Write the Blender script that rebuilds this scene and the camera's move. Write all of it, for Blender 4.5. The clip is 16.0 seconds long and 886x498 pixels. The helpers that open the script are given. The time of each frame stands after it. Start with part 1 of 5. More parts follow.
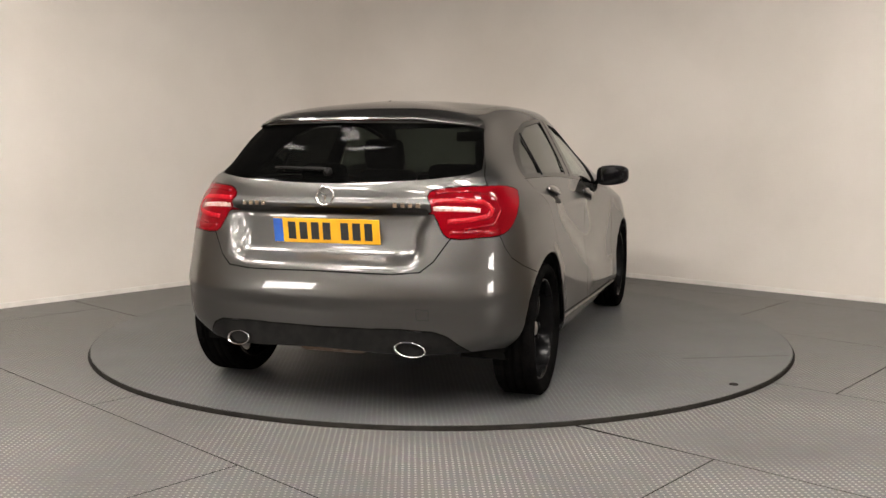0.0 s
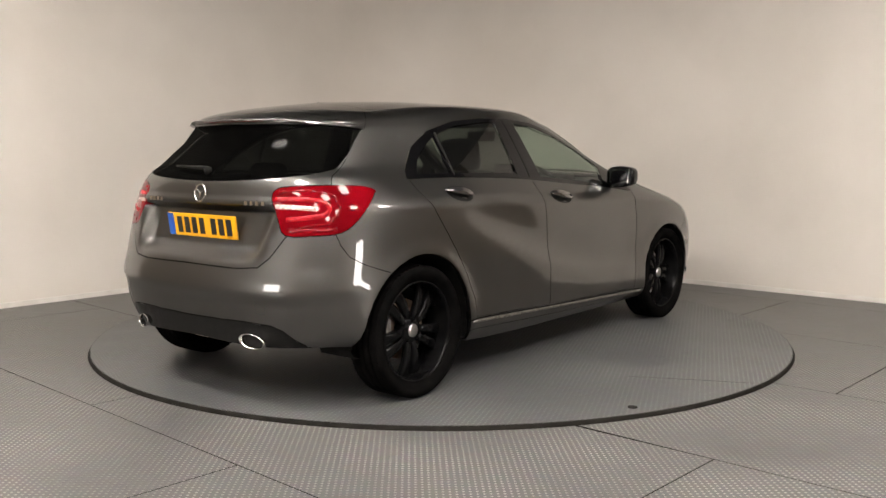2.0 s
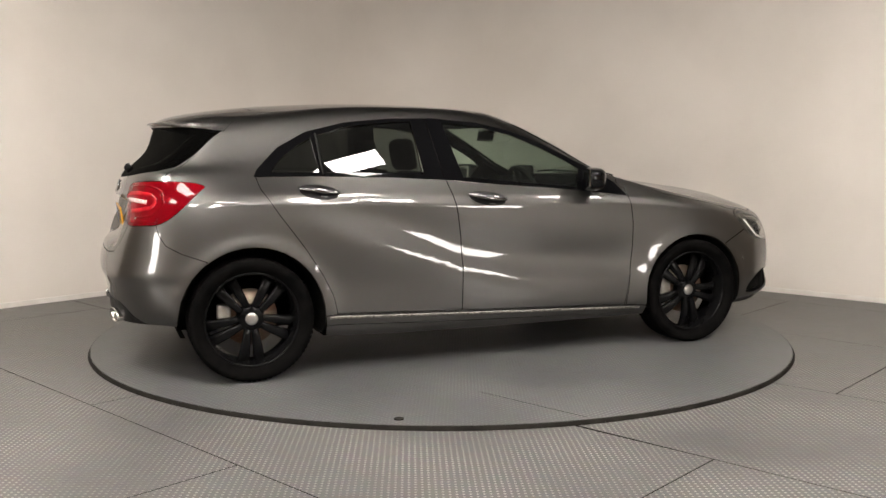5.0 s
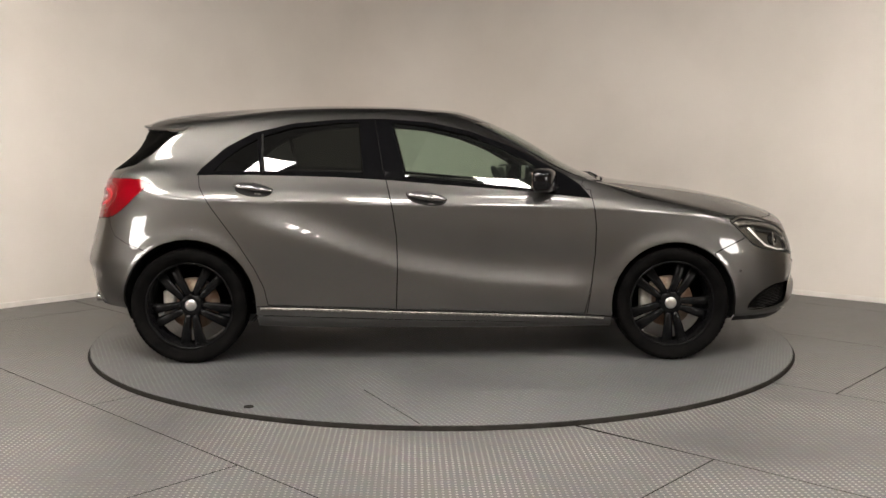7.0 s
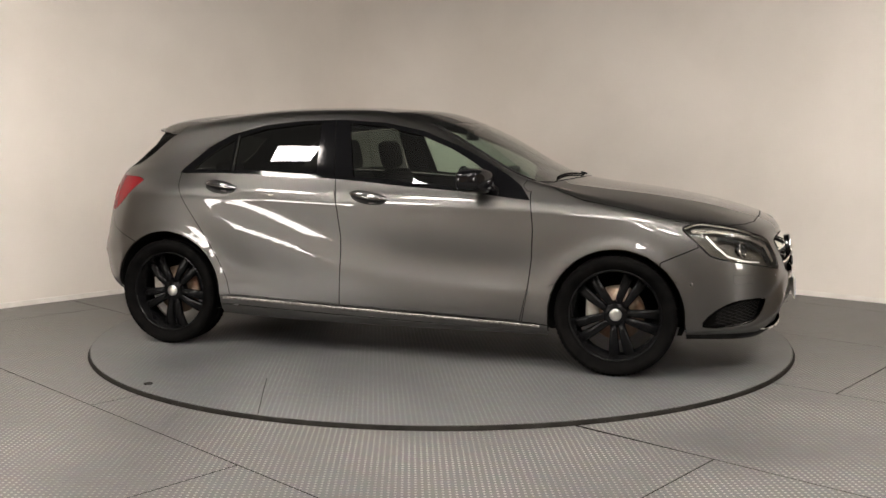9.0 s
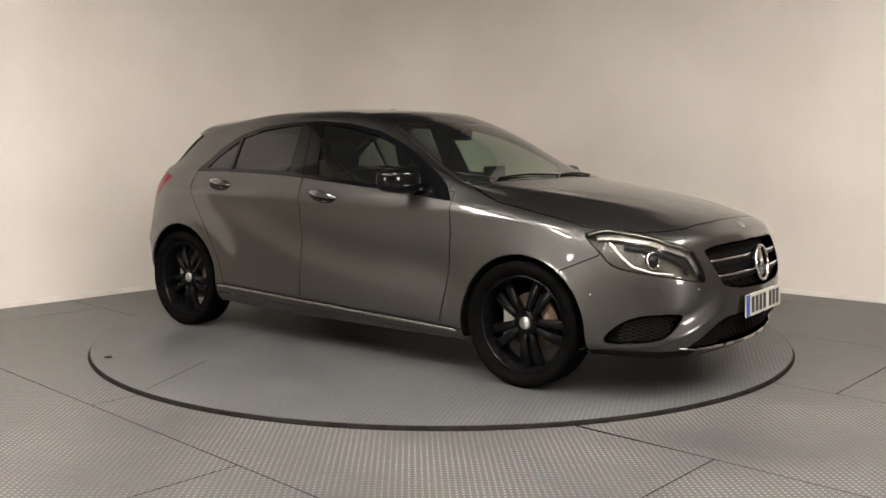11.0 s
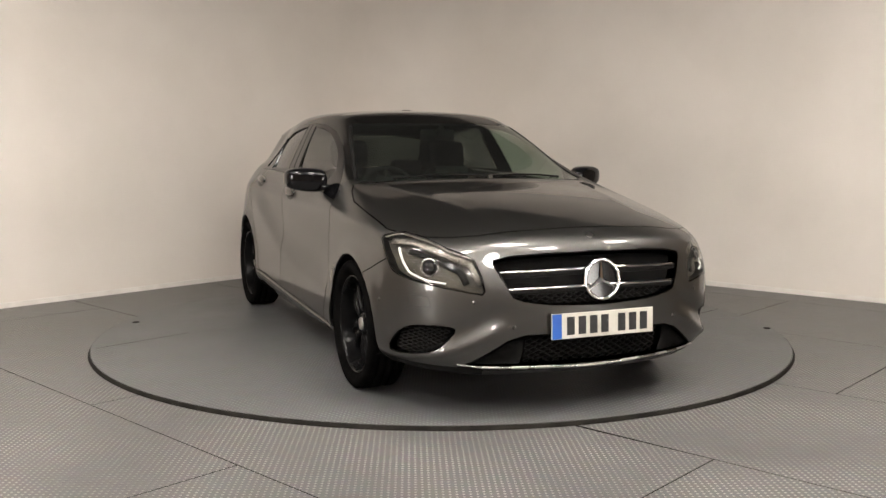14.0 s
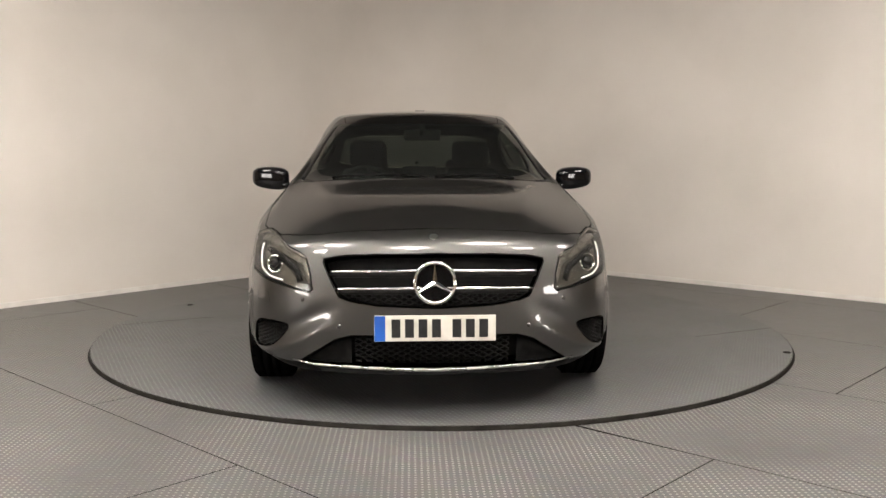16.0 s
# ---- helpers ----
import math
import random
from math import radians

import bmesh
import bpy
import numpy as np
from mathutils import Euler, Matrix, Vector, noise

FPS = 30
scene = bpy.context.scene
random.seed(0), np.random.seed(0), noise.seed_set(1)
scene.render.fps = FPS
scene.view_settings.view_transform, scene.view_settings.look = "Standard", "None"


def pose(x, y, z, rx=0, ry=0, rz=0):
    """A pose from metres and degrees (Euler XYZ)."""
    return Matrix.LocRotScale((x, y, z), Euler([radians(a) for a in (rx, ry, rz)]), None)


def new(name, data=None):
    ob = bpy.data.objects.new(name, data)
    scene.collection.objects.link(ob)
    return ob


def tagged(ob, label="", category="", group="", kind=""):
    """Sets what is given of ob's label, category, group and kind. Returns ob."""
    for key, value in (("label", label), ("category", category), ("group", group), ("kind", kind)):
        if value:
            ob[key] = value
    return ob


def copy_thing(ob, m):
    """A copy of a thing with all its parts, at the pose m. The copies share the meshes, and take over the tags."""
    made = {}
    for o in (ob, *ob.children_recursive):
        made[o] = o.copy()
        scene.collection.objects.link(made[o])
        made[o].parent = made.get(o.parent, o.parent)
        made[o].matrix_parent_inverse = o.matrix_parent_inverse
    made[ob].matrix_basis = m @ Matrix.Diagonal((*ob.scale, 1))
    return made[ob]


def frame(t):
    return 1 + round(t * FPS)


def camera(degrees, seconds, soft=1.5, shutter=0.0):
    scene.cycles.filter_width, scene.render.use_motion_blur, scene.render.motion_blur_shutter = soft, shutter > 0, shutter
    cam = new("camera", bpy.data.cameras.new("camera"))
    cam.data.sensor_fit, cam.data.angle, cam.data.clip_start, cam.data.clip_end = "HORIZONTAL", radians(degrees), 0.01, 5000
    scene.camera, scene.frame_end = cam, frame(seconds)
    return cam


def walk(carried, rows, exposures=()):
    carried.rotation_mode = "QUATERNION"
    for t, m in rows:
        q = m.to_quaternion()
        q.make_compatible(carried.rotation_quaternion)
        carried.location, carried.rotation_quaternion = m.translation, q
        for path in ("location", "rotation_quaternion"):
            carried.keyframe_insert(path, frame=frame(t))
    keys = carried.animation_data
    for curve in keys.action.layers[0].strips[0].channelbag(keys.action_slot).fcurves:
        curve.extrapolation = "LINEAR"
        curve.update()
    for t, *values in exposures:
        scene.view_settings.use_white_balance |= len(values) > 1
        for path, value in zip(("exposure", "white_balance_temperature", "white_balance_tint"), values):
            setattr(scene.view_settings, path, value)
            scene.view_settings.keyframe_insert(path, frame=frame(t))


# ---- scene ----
cam = camera(52.33, 16.0)
CAM = pose(0, -5.973, 1.170, 90 - 6.151, 0, -0.083) @ pose(0, 0, 0, 0, 0, 0.045)
walk(cam, [(0.0, CAM), (16.0, CAM)], exposures=[(0.0, 0.0, 6500, 10), (16.0, 0.0, 6500, 10)])

# the turntable's turn: degrees at the start and per second, and where the car stands on it
TURN_START, TURN_RATE = 71.285, 9.9023
CAR_X, CAR_Y = -0.0814, -0.1361
TABLE_R = 2.205


def turned(t):
    return TURN_START - TURN_RATE * t


# ---- world and lamps ----
world = bpy.data.worlds.new("studio_world")
scene.world = world
world.use_nodes = True
world.node_tree.nodes["Background"].inputs[0].default_value = (0.8, 0.75, 0.7, 1)
world.node_tree.nodes["Background"].inputs[1].default_value = 0.02
CEILING = 3.75
FLOOR = -0.02      # the turntable's deck stands this much proud of the floor


# ---- materials ----
def material(name, color=(0.5, 0.5, 0.5), rough=0.5, metal=0.0, coat=0.0, coat_rough=0.03, spec=0.5, emit=None, power=0.0, trans=0.0, ior=1.45):
    m = bpy.data.materials.new(name)
    m.use_nodes = True
    b = m.node_tree.nodes["Principled BSDF"]
    b.inputs["Base Color"].default_value = (*color, 1)
    b.inputs["Roughness"].default_value = rough
    b.inputs["Metallic"].default_value = metal
    b.inputs["Coat Weight"].default_value = coat
    b.inputs["Coat Roughness"].default_value = coat_rough
    b.inputs["Specular IOR Level"].default_value = spec
    b.inputs["Transmission Weight"].default_value = trans
    b.inputs["IOR"].default_value = ior
    if emit:
        b.inputs["Emission Color"].default_value = (*emit, 1)
        b.inputs["Emission Strength"].default_value = power
    return m


def node(m, kind, **values):
    n = m.node_tree.nodes.new(kind)
    for k, v in values.items():
        n.inputs[k.replace("_", " ")].default_value = v
    return n


def link(m, a, out, b, into):
    m.node_tree.links.new(a.outputs[out], b.inputs[into])


def bsdf(m):
    return m.node_tree.nodes["Principled BSDF"]


def object_coords(m, scale=1.0, turn=0.0):
    co = m.node_tree.nodes.new("ShaderNodeTexCoord")
    mp = m.node_tree.nodes.new("ShaderNodeMapping")
    mp.inputs["Scale"].default_value = (scale, scale, scale)
    mp.inputs["Rotation"].default_value = (0, 0, turn)
    link(m, co, "Object", mp, "Vector")
    return mp


def mix_color(m, fac, a, b):
    n = m.node_tree.nodes.new("ShaderNodeMix")
    n.data_type = "RGBA"
    n.inputs[6].default_value = (*a, 1)
    n.inputs[7].default_value = (*b, 1)
    m.node_tree.links.new(fac, n.inputs[0])
    return n.outputs[2]


def ramp(m, value, lo, hi):
    n = m.node_tree.nodes.new("ShaderNodeMapRange")
    n.inputs["From Min"].default_value, n.inputs["From Max"].default_value = lo, hi
    m.node_tree.links.new(value, n.inputs["Value"])
    return n.outputs["Result"]


def stained(m, a, b, scale=3.0, detail=6.0, lo=0.35, hi=0.65, rough=None, grain=0.0, grain_scale=200.0):
    """Two tones in soft stains, with fine relief."""
    co = object_coords(m)
    n = node(m, "ShaderNodeTexNoise", Scale=scale, Detail=detail)
    link(m, co, "Vector", n, "Vector")
    f = ramp(m, n.outputs["Fac"], lo, hi)
    m.node_tree.links.new(mix_color(m, f, a, b), bsdf(m).inputs["Base Color"])
    if rough:
        r = node(m, "ShaderNodeMapRange", To_Min=rough[0], To_Max=rough[1])
        m.node_tree.links.new(f, r.inputs["Value"])
        link(m, r, "Result", bsdf(m), "Roughness")
    if grain:
        g = node(m, "ShaderNodeTexNoise", Scale=grain_scale, Detail=3.0)
        link(m, co, "Vector", g, "Vector")
        bp = node(m, "ShaderNodeBump", Strength=grain, Distance=0.002)
        link(m, g, "Fac", bp, "Height")
        link(m, bp, "Normal", bsdf(m), "Normal")
    return m


def tread_material(name, base, worn, turn, relief=1.0):
    """Grey floor sheet with rows of small raised dots that catch the light."""
    m = material(name, base, 0.5)
    co = object_coords(m, 1.0, turn)
    n1 = node(m, "ShaderNodeTexNoise", Scale=1.3, Detail=7.0, Roughness=0.62)
    n2 = node(m, "ShaderNodeTexNoise", Scale=14.0, Detail=5.0)
    link(m, co, "Vector", n1, "Vector")
    link(m, co, "Vector", n2, "Vector")
    f = ramp(m, n1.outputs["Fac"], 0.34, 0.68)
    tone = mix_color(m, f, base, worn)
    mul = m.node_tree.nodes.new("ShaderNodeMix")
    mul.data_type, mul.blend_type = "RGBA", "MULTIPLY"
    mul.inputs[0].default_value = 0.35
    m.node_tree.links.new(tone, mul.inputs[6])
    link(m, n2, "Color", mul, 7)
    worn_dot = m.node_tree.nodes.new("ShaderNodeMix")
    worn_dot.data_type = "RGBA"
    worn_dot.inputs[7].default_value = (*[c * (1.6 + 1.8 * relief) for c in worn], 1)
    m.node_tree.links.new(mul.outputs[2], worn_dot.inputs[6])
    m.node_tree.links.new(worn_dot.outputs[2], bsdf(m).inputs["Base Color"])
    # dots: a staggered grid of domes
    sep = m.node_tree.nodes.new("ShaderNodeSeparateXYZ")
    link(m, co, "Vector", sep, "Vector")

    def wave(out, pitch):
        a = m.node_tree.nodes.new("ShaderNodeMath")
        a.operation = "MULTIPLY"
        a.inputs[1].default_value = 2 * math.pi / pitch
        m.node_tree.links.new(out, a.inputs[0])
        c = m.node_tree.nodes.new("ShaderNodeMath")
        c.operation = "COSINE"
        link(m, a, 0, c, 0)
        return c

    wx, wy = wave(sep.outputs[0], 0.034), wave(sep.outputs[1], 0.034)
    prod = m.node_tree.nodes.new("ShaderNodeMath")
    prod.operation = "MULTIPLY"
    link(m, wx, 0, prod, 0)
    link(m, wy, 0, prod, 1)
    dot = node(m, "ShaderNodeMapRange", From_Min=0.45, From_Max=0.8)
    dot.interpolation_type = "SMOOTHSTEP"
    link(m, prod, 0, dot, "Value")
    fade = m.node_tree.nodes.new("ShaderNodeMath")
    fade.operation = "MULTIPLY"
    link(m, dot, "Result", fade, 0)
    m.node_tree.links.new(ramp(m, n1.outputs["Fac"], 0.32, 0.72), fade.inputs[1])
    link(m, fade, 0, worn_dot, 0)
    bp = node(m, "ShaderNodeBump", Strength=relief, Distance=0.005)
    link(m, dot, "Result", bp, "Height")
    b2 = node(m, "ShaderNodeBump", Strength=0.25, Distance=0.003)
    link(m, n2, "Fac", b2, "Height")
    link(m, bp, "Normal", b2, "Normal")
    link(m, b2, "Normal", bsdf(m), "Normal")
    r = node(m, "ShaderNodeMapRange", To_Min=0.36, To_Max=0.52)
    m.node_tree.links.new(f, r.inputs["Value"])
    link(m, r, "Result", bsdf(m), "Roughness")
    return m


FLOOR_TURN = radians(-43)
M_FLOOR = tread_material("grey_tread_floor", (0.086, 0.085, 0.084), (0.134, 0.128, 0.121), -FLOOR_TURN)
M_TABLE = tread_material("grey_tread_table", (0.080, 0.082, 0.084), (0.120, 0.120, 0.118), 0.4, relief=0.3)
M_WALL = stained(material("white_wall_paint", (0.8, 0.78, 0.75), 0.65), (0.80, 0.745, 0.685), (0.745, 0.69, 0.63), 1.2, 5, grain=0.15, grain_scale=60)
M_CEIL = stained(material("white_ceiling_tile", (0.75, 0.74, 0.72), 0.8), (0.80, 0.84, 0.88), (0.76, 0.80, 0.84), 2.0, 5)
# unseen walls: tan brightens the car's front, dark brown dims its side reflections
M_BACK = stained(material('unseen_bounce_wall', (0.16, 0.125, 0.09), 0.7), (0.38, 0.285, 0.19), (0.33, 0.245, 0.165), 1.5, 5)
M_DIM = stained(material('unseen_dim_wall', (0.14, 0.11, 0.08), 0.7), (0.15, 0.115, 0.08), (0.12, 0.092, 0.065), 1.5, 5)
M_SKIRT = stained(material("white_skirting", (0.8, 0.79, 0.76), 0.4), (0.84, 0.80, 0.75), (0.72, 0.68, 0.63), 6, 5)
M_GAP = stained(material("black_gap", (0.01, 0.01, 0.01), 0.8, spec=0.15), (0.008, 0.007, 0.006), (0.020, 0.018, 0.015), 9, 5)
WARM = (1.0, 0.93, 0.86)
M_PANEL = material("lit_panel", (0.9, 0.9, 0.9), 0.5, emit=WARM, power=62.0)
M_WINDOW = material("bright_window", (0.9, 0.9, 0.9), 0.5, emit=(1.0, 0.94, 0.88), power=25.0)
M_FRAME = stained(material("white_metal_frame", (0.8, 0.8, 0.8), 0.4), (0.8, 0.8, 0.79), (0.72, 0.72, 0.7), 9, 3)


# ---- mesh helpers ----
def obj(name, bm, mat, smooth=False):
    me = bpy.data.meshes.new(name)
    bm.to_mesh(me)
    bm.free()
    for p in me.polygons:
        p.use_smooth = smooth
    me.materials.append(mat)
    return new(name, me)


def part(name, bm, mat, parent, label="", smooth=True):
    ob = obj(name, bm, mat, smooth)
    ob.parent = parent
    return tagged(ob, label) if label else ob


def box(bm, x0, y0, z0, x1, y1, z1, bevel=0.0):
    r = bmesh.ops.create_cube(bm, size=1.0, matrix=Matrix.Translation(((x0 + x1) / 2, (y0 + y1) / 2, (z0 + z1) / 2)) @ Matrix.Diagonal((x1 - x0, y1 - y0, z1 - z0, 1)))
    if bevel:
        es = list({e for v in r["verts"] for e in v.link_edges})
        bmesh.ops.bevel(bm, geom=es, offset=bevel, segments=2, affect="EDGES", profile=0.5)
    return bm


def boxed(*a, bevel=0.0):
    return box(bmesh.new(), *a, bevel=bevel)


def wall_strip(pts, z0, z1, depth):
    """An upright strip along plan points, with thickness to the outside."""
    bm = bmesh.new()
    n = len(pts)
    rows = []
    for i, p in enumerate(pts):
        a, b = Vector(pts[max(i - 1, 0)]), Vector(pts[min(i + 1, n - 1)])
        d = (b - a).normalized()
        out = Vector((-d.y, d.x)) * depth
        q = Vector(p) + out
        rows.append([bm.verts.new((p[0], p[1], z0)), bm.verts.new((p[0], p[1], z1)), bm.verts.new((q.x, q.y, z1)), bm.verts.new((q.x, q.y, z0))])
    for r, s in zip(rows, rows[1:]):
        for k in range(4):
            bm.faces.new((r[k], r[(k + 1) % 4], s[(k + 1) % 4], s[k]))
    bm.faces.new(rows[0])
    bm.faces.new(rows[-1][::-1])
    bmesh.ops.recalc_face_normals(bm, faces=bm.faces)
    for e in bm.edges:
        e.smooth = e.calc_face_angle(0) < radians(30)
    return bm


# ---- room ----
CORNER = Vector((-0.258, 4.342))
LEFT_DIR, RIGHT_DIR = Vector((-0.660, -0.751)), Vector((0.755, -0.656))
ROOM = 13.0
WHITE = 6.2      # how far the white walls reach from the corner
COVE = 1.1


def back_corner():
    a, b = CORNER + LEFT_DIR * COVE, CORNER + RIGHT_DIR * COVE
    pts = [CORNER + LEFT_DIR * WHITE, CORNER + LEFT_DIR * 4]
    for i in range(13):
        s = i / 12
        pts.append((1 - s) ** 2 * a + 2 * s * (1 - s) * CORNER + s * s * b)
    return pts + [CORNER + RIGHT_DIR * 4, CORNER + RIGHT_DIR * WHITE]


BACK = [tuple(p) for p in back_corner()]
wall = obj("wall_north", wall_strip(BACK, FLOOR - .02, CEILING, 0.15), M_WALL, True)
tagged(wall, "plain off-white plastered studio wall with a rounded corner", "wall", kind="structure")
FAR_L, FAR_R = CORNER + LEFT_DIR * ROOM, CORNER + RIGHT_DIR * ROOM
FAR = CORNER + (LEFT_DIR + RIGHT_DIR) * ROOM
END_L, END_R = CORNER + LEFT_DIR * WHITE, CORNER + RIGHT_DIR * WHITE
# unseen; the dark pair stands in for dim space, the tan pair adds bounce
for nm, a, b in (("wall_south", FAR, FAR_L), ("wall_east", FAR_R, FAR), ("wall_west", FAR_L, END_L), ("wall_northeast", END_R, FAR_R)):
    tagged(obj(nm, wall_strip([tuple(a), tuple(b)], FLOOR - .02, CEILING, 0.15), M_DIM if nm in ("wall_west", "wall_northeast") else M_BACK), "unseen dark brown wall standing in for a dim space" if nm in ("wall_west", "wall_northeast") else "unseen wall facing the white corner, lightened to tan for bounce", "wall", kind="structure")
tagged(obj("baseboard", wall_strip([tuple(Vector(p) - (Vector(p) - Vector((0.3, -3.5))).normalized() * 0.012) for p in BACK], FLOOR, FLOOR + 0.040, 0.014), M_SKIRT), "low white skirting strip along the wall", "skirting", kind="structure")

bm = bmesh.new()
bm.faces.new([bm.verts.new((*p, CEILING)) for p in ((CORNER - (LEFT_DIR + RIGHT_DIR) * 0.4), FAR_L + (LEFT_DIR - RIGHT_DIR) * 0.3, FAR + (LEFT_DIR + RIGHT_DIR) * 0.4, FAR_R + (RIGHT_DIR - LEFT_DIR) * 0.3)])
bmesh.ops.solidify(bm, geom=bm.faces[:], thickness=-0.1)
tagged(obj("ceiling", bm, M_CEIL), "plain pale cool grey ceiling", "ceiling", kind="structure")

# under-floor sheet, seen in the joints and round the turntable
tagged(obj("ground", boxed(-14, -18, -0.3, 14, 8, FLOOR - 0.007), M_GAP), "dark slab under the floor plates", "floor", kind="structure")


def plate_mesh(outline, hole_r, top=FLOOR, depth=0.006):
    """A flat plate with a round cut-out about the turntable's axis."""
    from mathutils.geometry import delaunay_2d_cdt
    vs = [Vector(p) for p in outline]
    n = len(vs)
    es = [(i, (i + 1) % n) for i in range(n)]
    m = 128
    ring = [Vector((hole_r * math.cos(2 * math.pi * i / m), hole_r * math.sin(2 * math.pi * i / m))) for i in range(m)]
    es += [(n + i, n + (i + 1) % m) for i in range(m)]
    pv, _, pf, *_ = delaunay_2d_cdt(vs + ring, es, [], 0, 1e-6)

    def inside(p):
        sign = [(vs[(i + 1) % n] - vs[i]).cross(p - vs[i]) for i in range(n)]
        return all(s > -1e-6 for s in sign) or all(s < 1e-6 for s in sign)

    bm = bmesh.new()
    made = {}
    for f in pf:
        c = sum((pv[i] for i in f), Vector((0, 0))) / len(f)
        if c.length < hole_r * 0.9995 or not inside(c):
            continue
        for i in f:
            if i not in made:
                made[i] = bm.verts.new((*pv[i], top))
        bm.faces.new([made[i] for i in f])
    if not bm.faces:
        bm.free()
        return None
    bmesh.ops.recalc_face_normals(bm, faces=bm.faces)
    if bm.faces[:][0].normal.z < 0:
        bmesh.ops.reverse_faces(bm, faces=bm.faces[:])
    ext = bmesh.ops.extrude_face_region(bm, geom=bm.faces[:])
    bmesh.ops.translate(bm, verts=[v for v in ext["geom"] if isinstance(v, bmesh.types.BMVert)], vec=(0, 0, -depth))
    bmesh.ops.recalc_face_normals(bm, faces=bm.faces)
    return bm


floor = new("floor")
tagged(floor, "grey dotted tread floor plates round the turntable", "floor", kind="structure")
P_DIR, Q_DIR = Vector((0.731, -0.682)), Vector((0.682, 0.731))
GAP = 0.0028
for row in range(-12, 9):
    q0, q1 = 0.15 + row * 1.305, 0.15 + (row + 1) * 1.305
    shift = (2.53 if row % 2 == 0 else 1.23)
    for k in range(-8, 7):
        p0, p1 = shift + k * 2.5, shift + (k + 1) * 2.5
        mid = P_DIR * (p0 + p1) / 2 + Q_DIR * (q0 + q1) / 2
        if (mid - Vector((0.2, -5.0))).length > 12.5:
            continue
        loose = 0.050 if (row, k) == (-2, -1) else 0.0     # one plate lies askew and leaves an open joint
        quad = [tuple(P_DIR * a + Q_DIR * b) for a, b in ((p0 + GAP, q0 + GAP), (p1 - GAP, q0 + GAP), (p1 - GAP, q1 - GAP), (p0 + GAP, q1 - GAP - loose))]
        bm = plate_mesh(quad, TABLE_R + 0.012)
        if bm:
            plate = part("floor_plate", bm, M_FLOOR, floor, smooth=False)
            plate.data.materials.append(M_GAP)
            for face in plate.data.polygons:
                face.material_index = int(abs(face.normal.z) < .5)

# ---- ceiling lamps: square panels in a grid along the walls ----
def ceiling_lamp(x, y, mat):
    base = new("ceiling_light")
    base.matrix_basis = pose(x, y, CEILING, 0, 0, -43)
    bm = bmesh.new()
    for a in ((-0.37, -0.37, 0.37, -0.35), (-0.37, 0.35, 0.37, 0.37), (-0.37, -0.35, -0.35, 0.35), (0.35, -0.35, 0.37, 0.35)):
        box(bm, a[0], a[1], -0.03, a[2], a[3], -0.002)
    part("frame", bm, M_FRAME, base, smooth=False)
    part("diffuser", boxed(-0.348, -0.348, -0.022, 0.348, 0.348, -0.012), mat, base, "glowing opal diffuser", smooth=False)
    return tagged(base, "square white recessed lit panel in the ceiling", "ceiling lamp", "ceiling lamps")


def lamp_rows(spots, mat):
    first = ceiling_lamp(*spots[0], mat)
    for x, y in spots[1:]:
        copy_thing(first, pose(x, y, CEILING, 0, 0, -43))


STEPS = (0.0, 2.1, 4.2)
spots = [CORNER + LEFT_DIR * (4.60 + a) + RIGHT_DIR * (3.72 + b) for a in STEPS for b in STEPS if a + b > 0]
spots += [CORNER + LEFT_DIR * 2.3 + RIGHT_DIR * 7.4, CORNER + LEFT_DIR * 6.7 + RIGHT_DIR * 2.0]
lamp_rows([tuple(p) for p in spots], M_PANEL)


# ---- bright windows in the walls behind the viewer ----
def window_in(name, foot, along, inward, wide, z0, z1, mat):
    turn = math.degrees(math.atan2(along.y, along.x))
    base = new(name)
    base.matrix_basis = pose(foot.x + inward.x * .01, foot.y + inward.y * .01, 0, 0, 0, turn)
    s = 1 if Vector((-along.y, along.x)).dot(inward) > 0 else -1
    bm = bmesh.new()
    for q in ((-wide / 2 - .06, z0 - .06, wide / 2 + .06, z0), (-wide / 2 - .06, z1, wide / 2 + .06, z1 + .06), (-wide / 2 - .06, z0, -wide / 2, z1), (wide / 2, z0, wide / 2 + .06, z1), (-.025, z0, .025, z1)):
        box(bm, q[0], min(0, s * .06), q[1], q[2], max(0, s * .06), q[3])
    part("window_frame_bars", bm, M_FRAME, base, smooth=False)
    for k in (-1, 1):
        x0, x1 = sorted((k * .025, k * wide / 2))
        part("pane", boxed(x0, min(s * .01, s * .02), z0, x1, max(s * .01, s * .02), z1), mat, base, "bright frosted pane", smooth=False)
    return tagged(base, "bright frosted window in a white frame", "window", kind="structure")


window_in("window_1", FAR_L + RIGHT_DIR * 2.5, RIGHT_DIR, Vector((.656, .755)), 1.8, 1.0, 2.4, M_WINDOW)
window_in("window_2", FAR_R + LEFT_DIR * 4.0, LEFT_DIR, Vector((-.751, .66)), 1.3, 1.0, 2.3, M_WINDOW)

# ---- small round warm downlights beyond the end of the white wall ----
M_SPOT = material("warm_downlight", (0.9, 0.85, 0.75), 0.5, emit=(1.0, 0.80, 0.55), power=160.0)


def downlight(x, y):
    base = new("downlight")
    base.matrix_basis = pose(x, y, CEILING)
    bm = lathe_down([(.052, -.014), (.056, -.020), (.070, -.020), (.074, -.012), (.074, -.002)])
    part("bezel", bm, M_FRAME, base)
    bm = bmesh.new()
    bmesh.ops.create_cone(bm, cap_ends=True, segments=24, radius1=.050, radius2=.050, depth=.006, matrix=Matrix.Translation((0, 0, -.012)))
    part("bulb_face", bm, M_SPOT, base, "glowing warm bulb face", smooth=False)
    return tagged(base, "small round warm downlight with a white bezel in the ceiling", "ceiling lamp", "downlights")


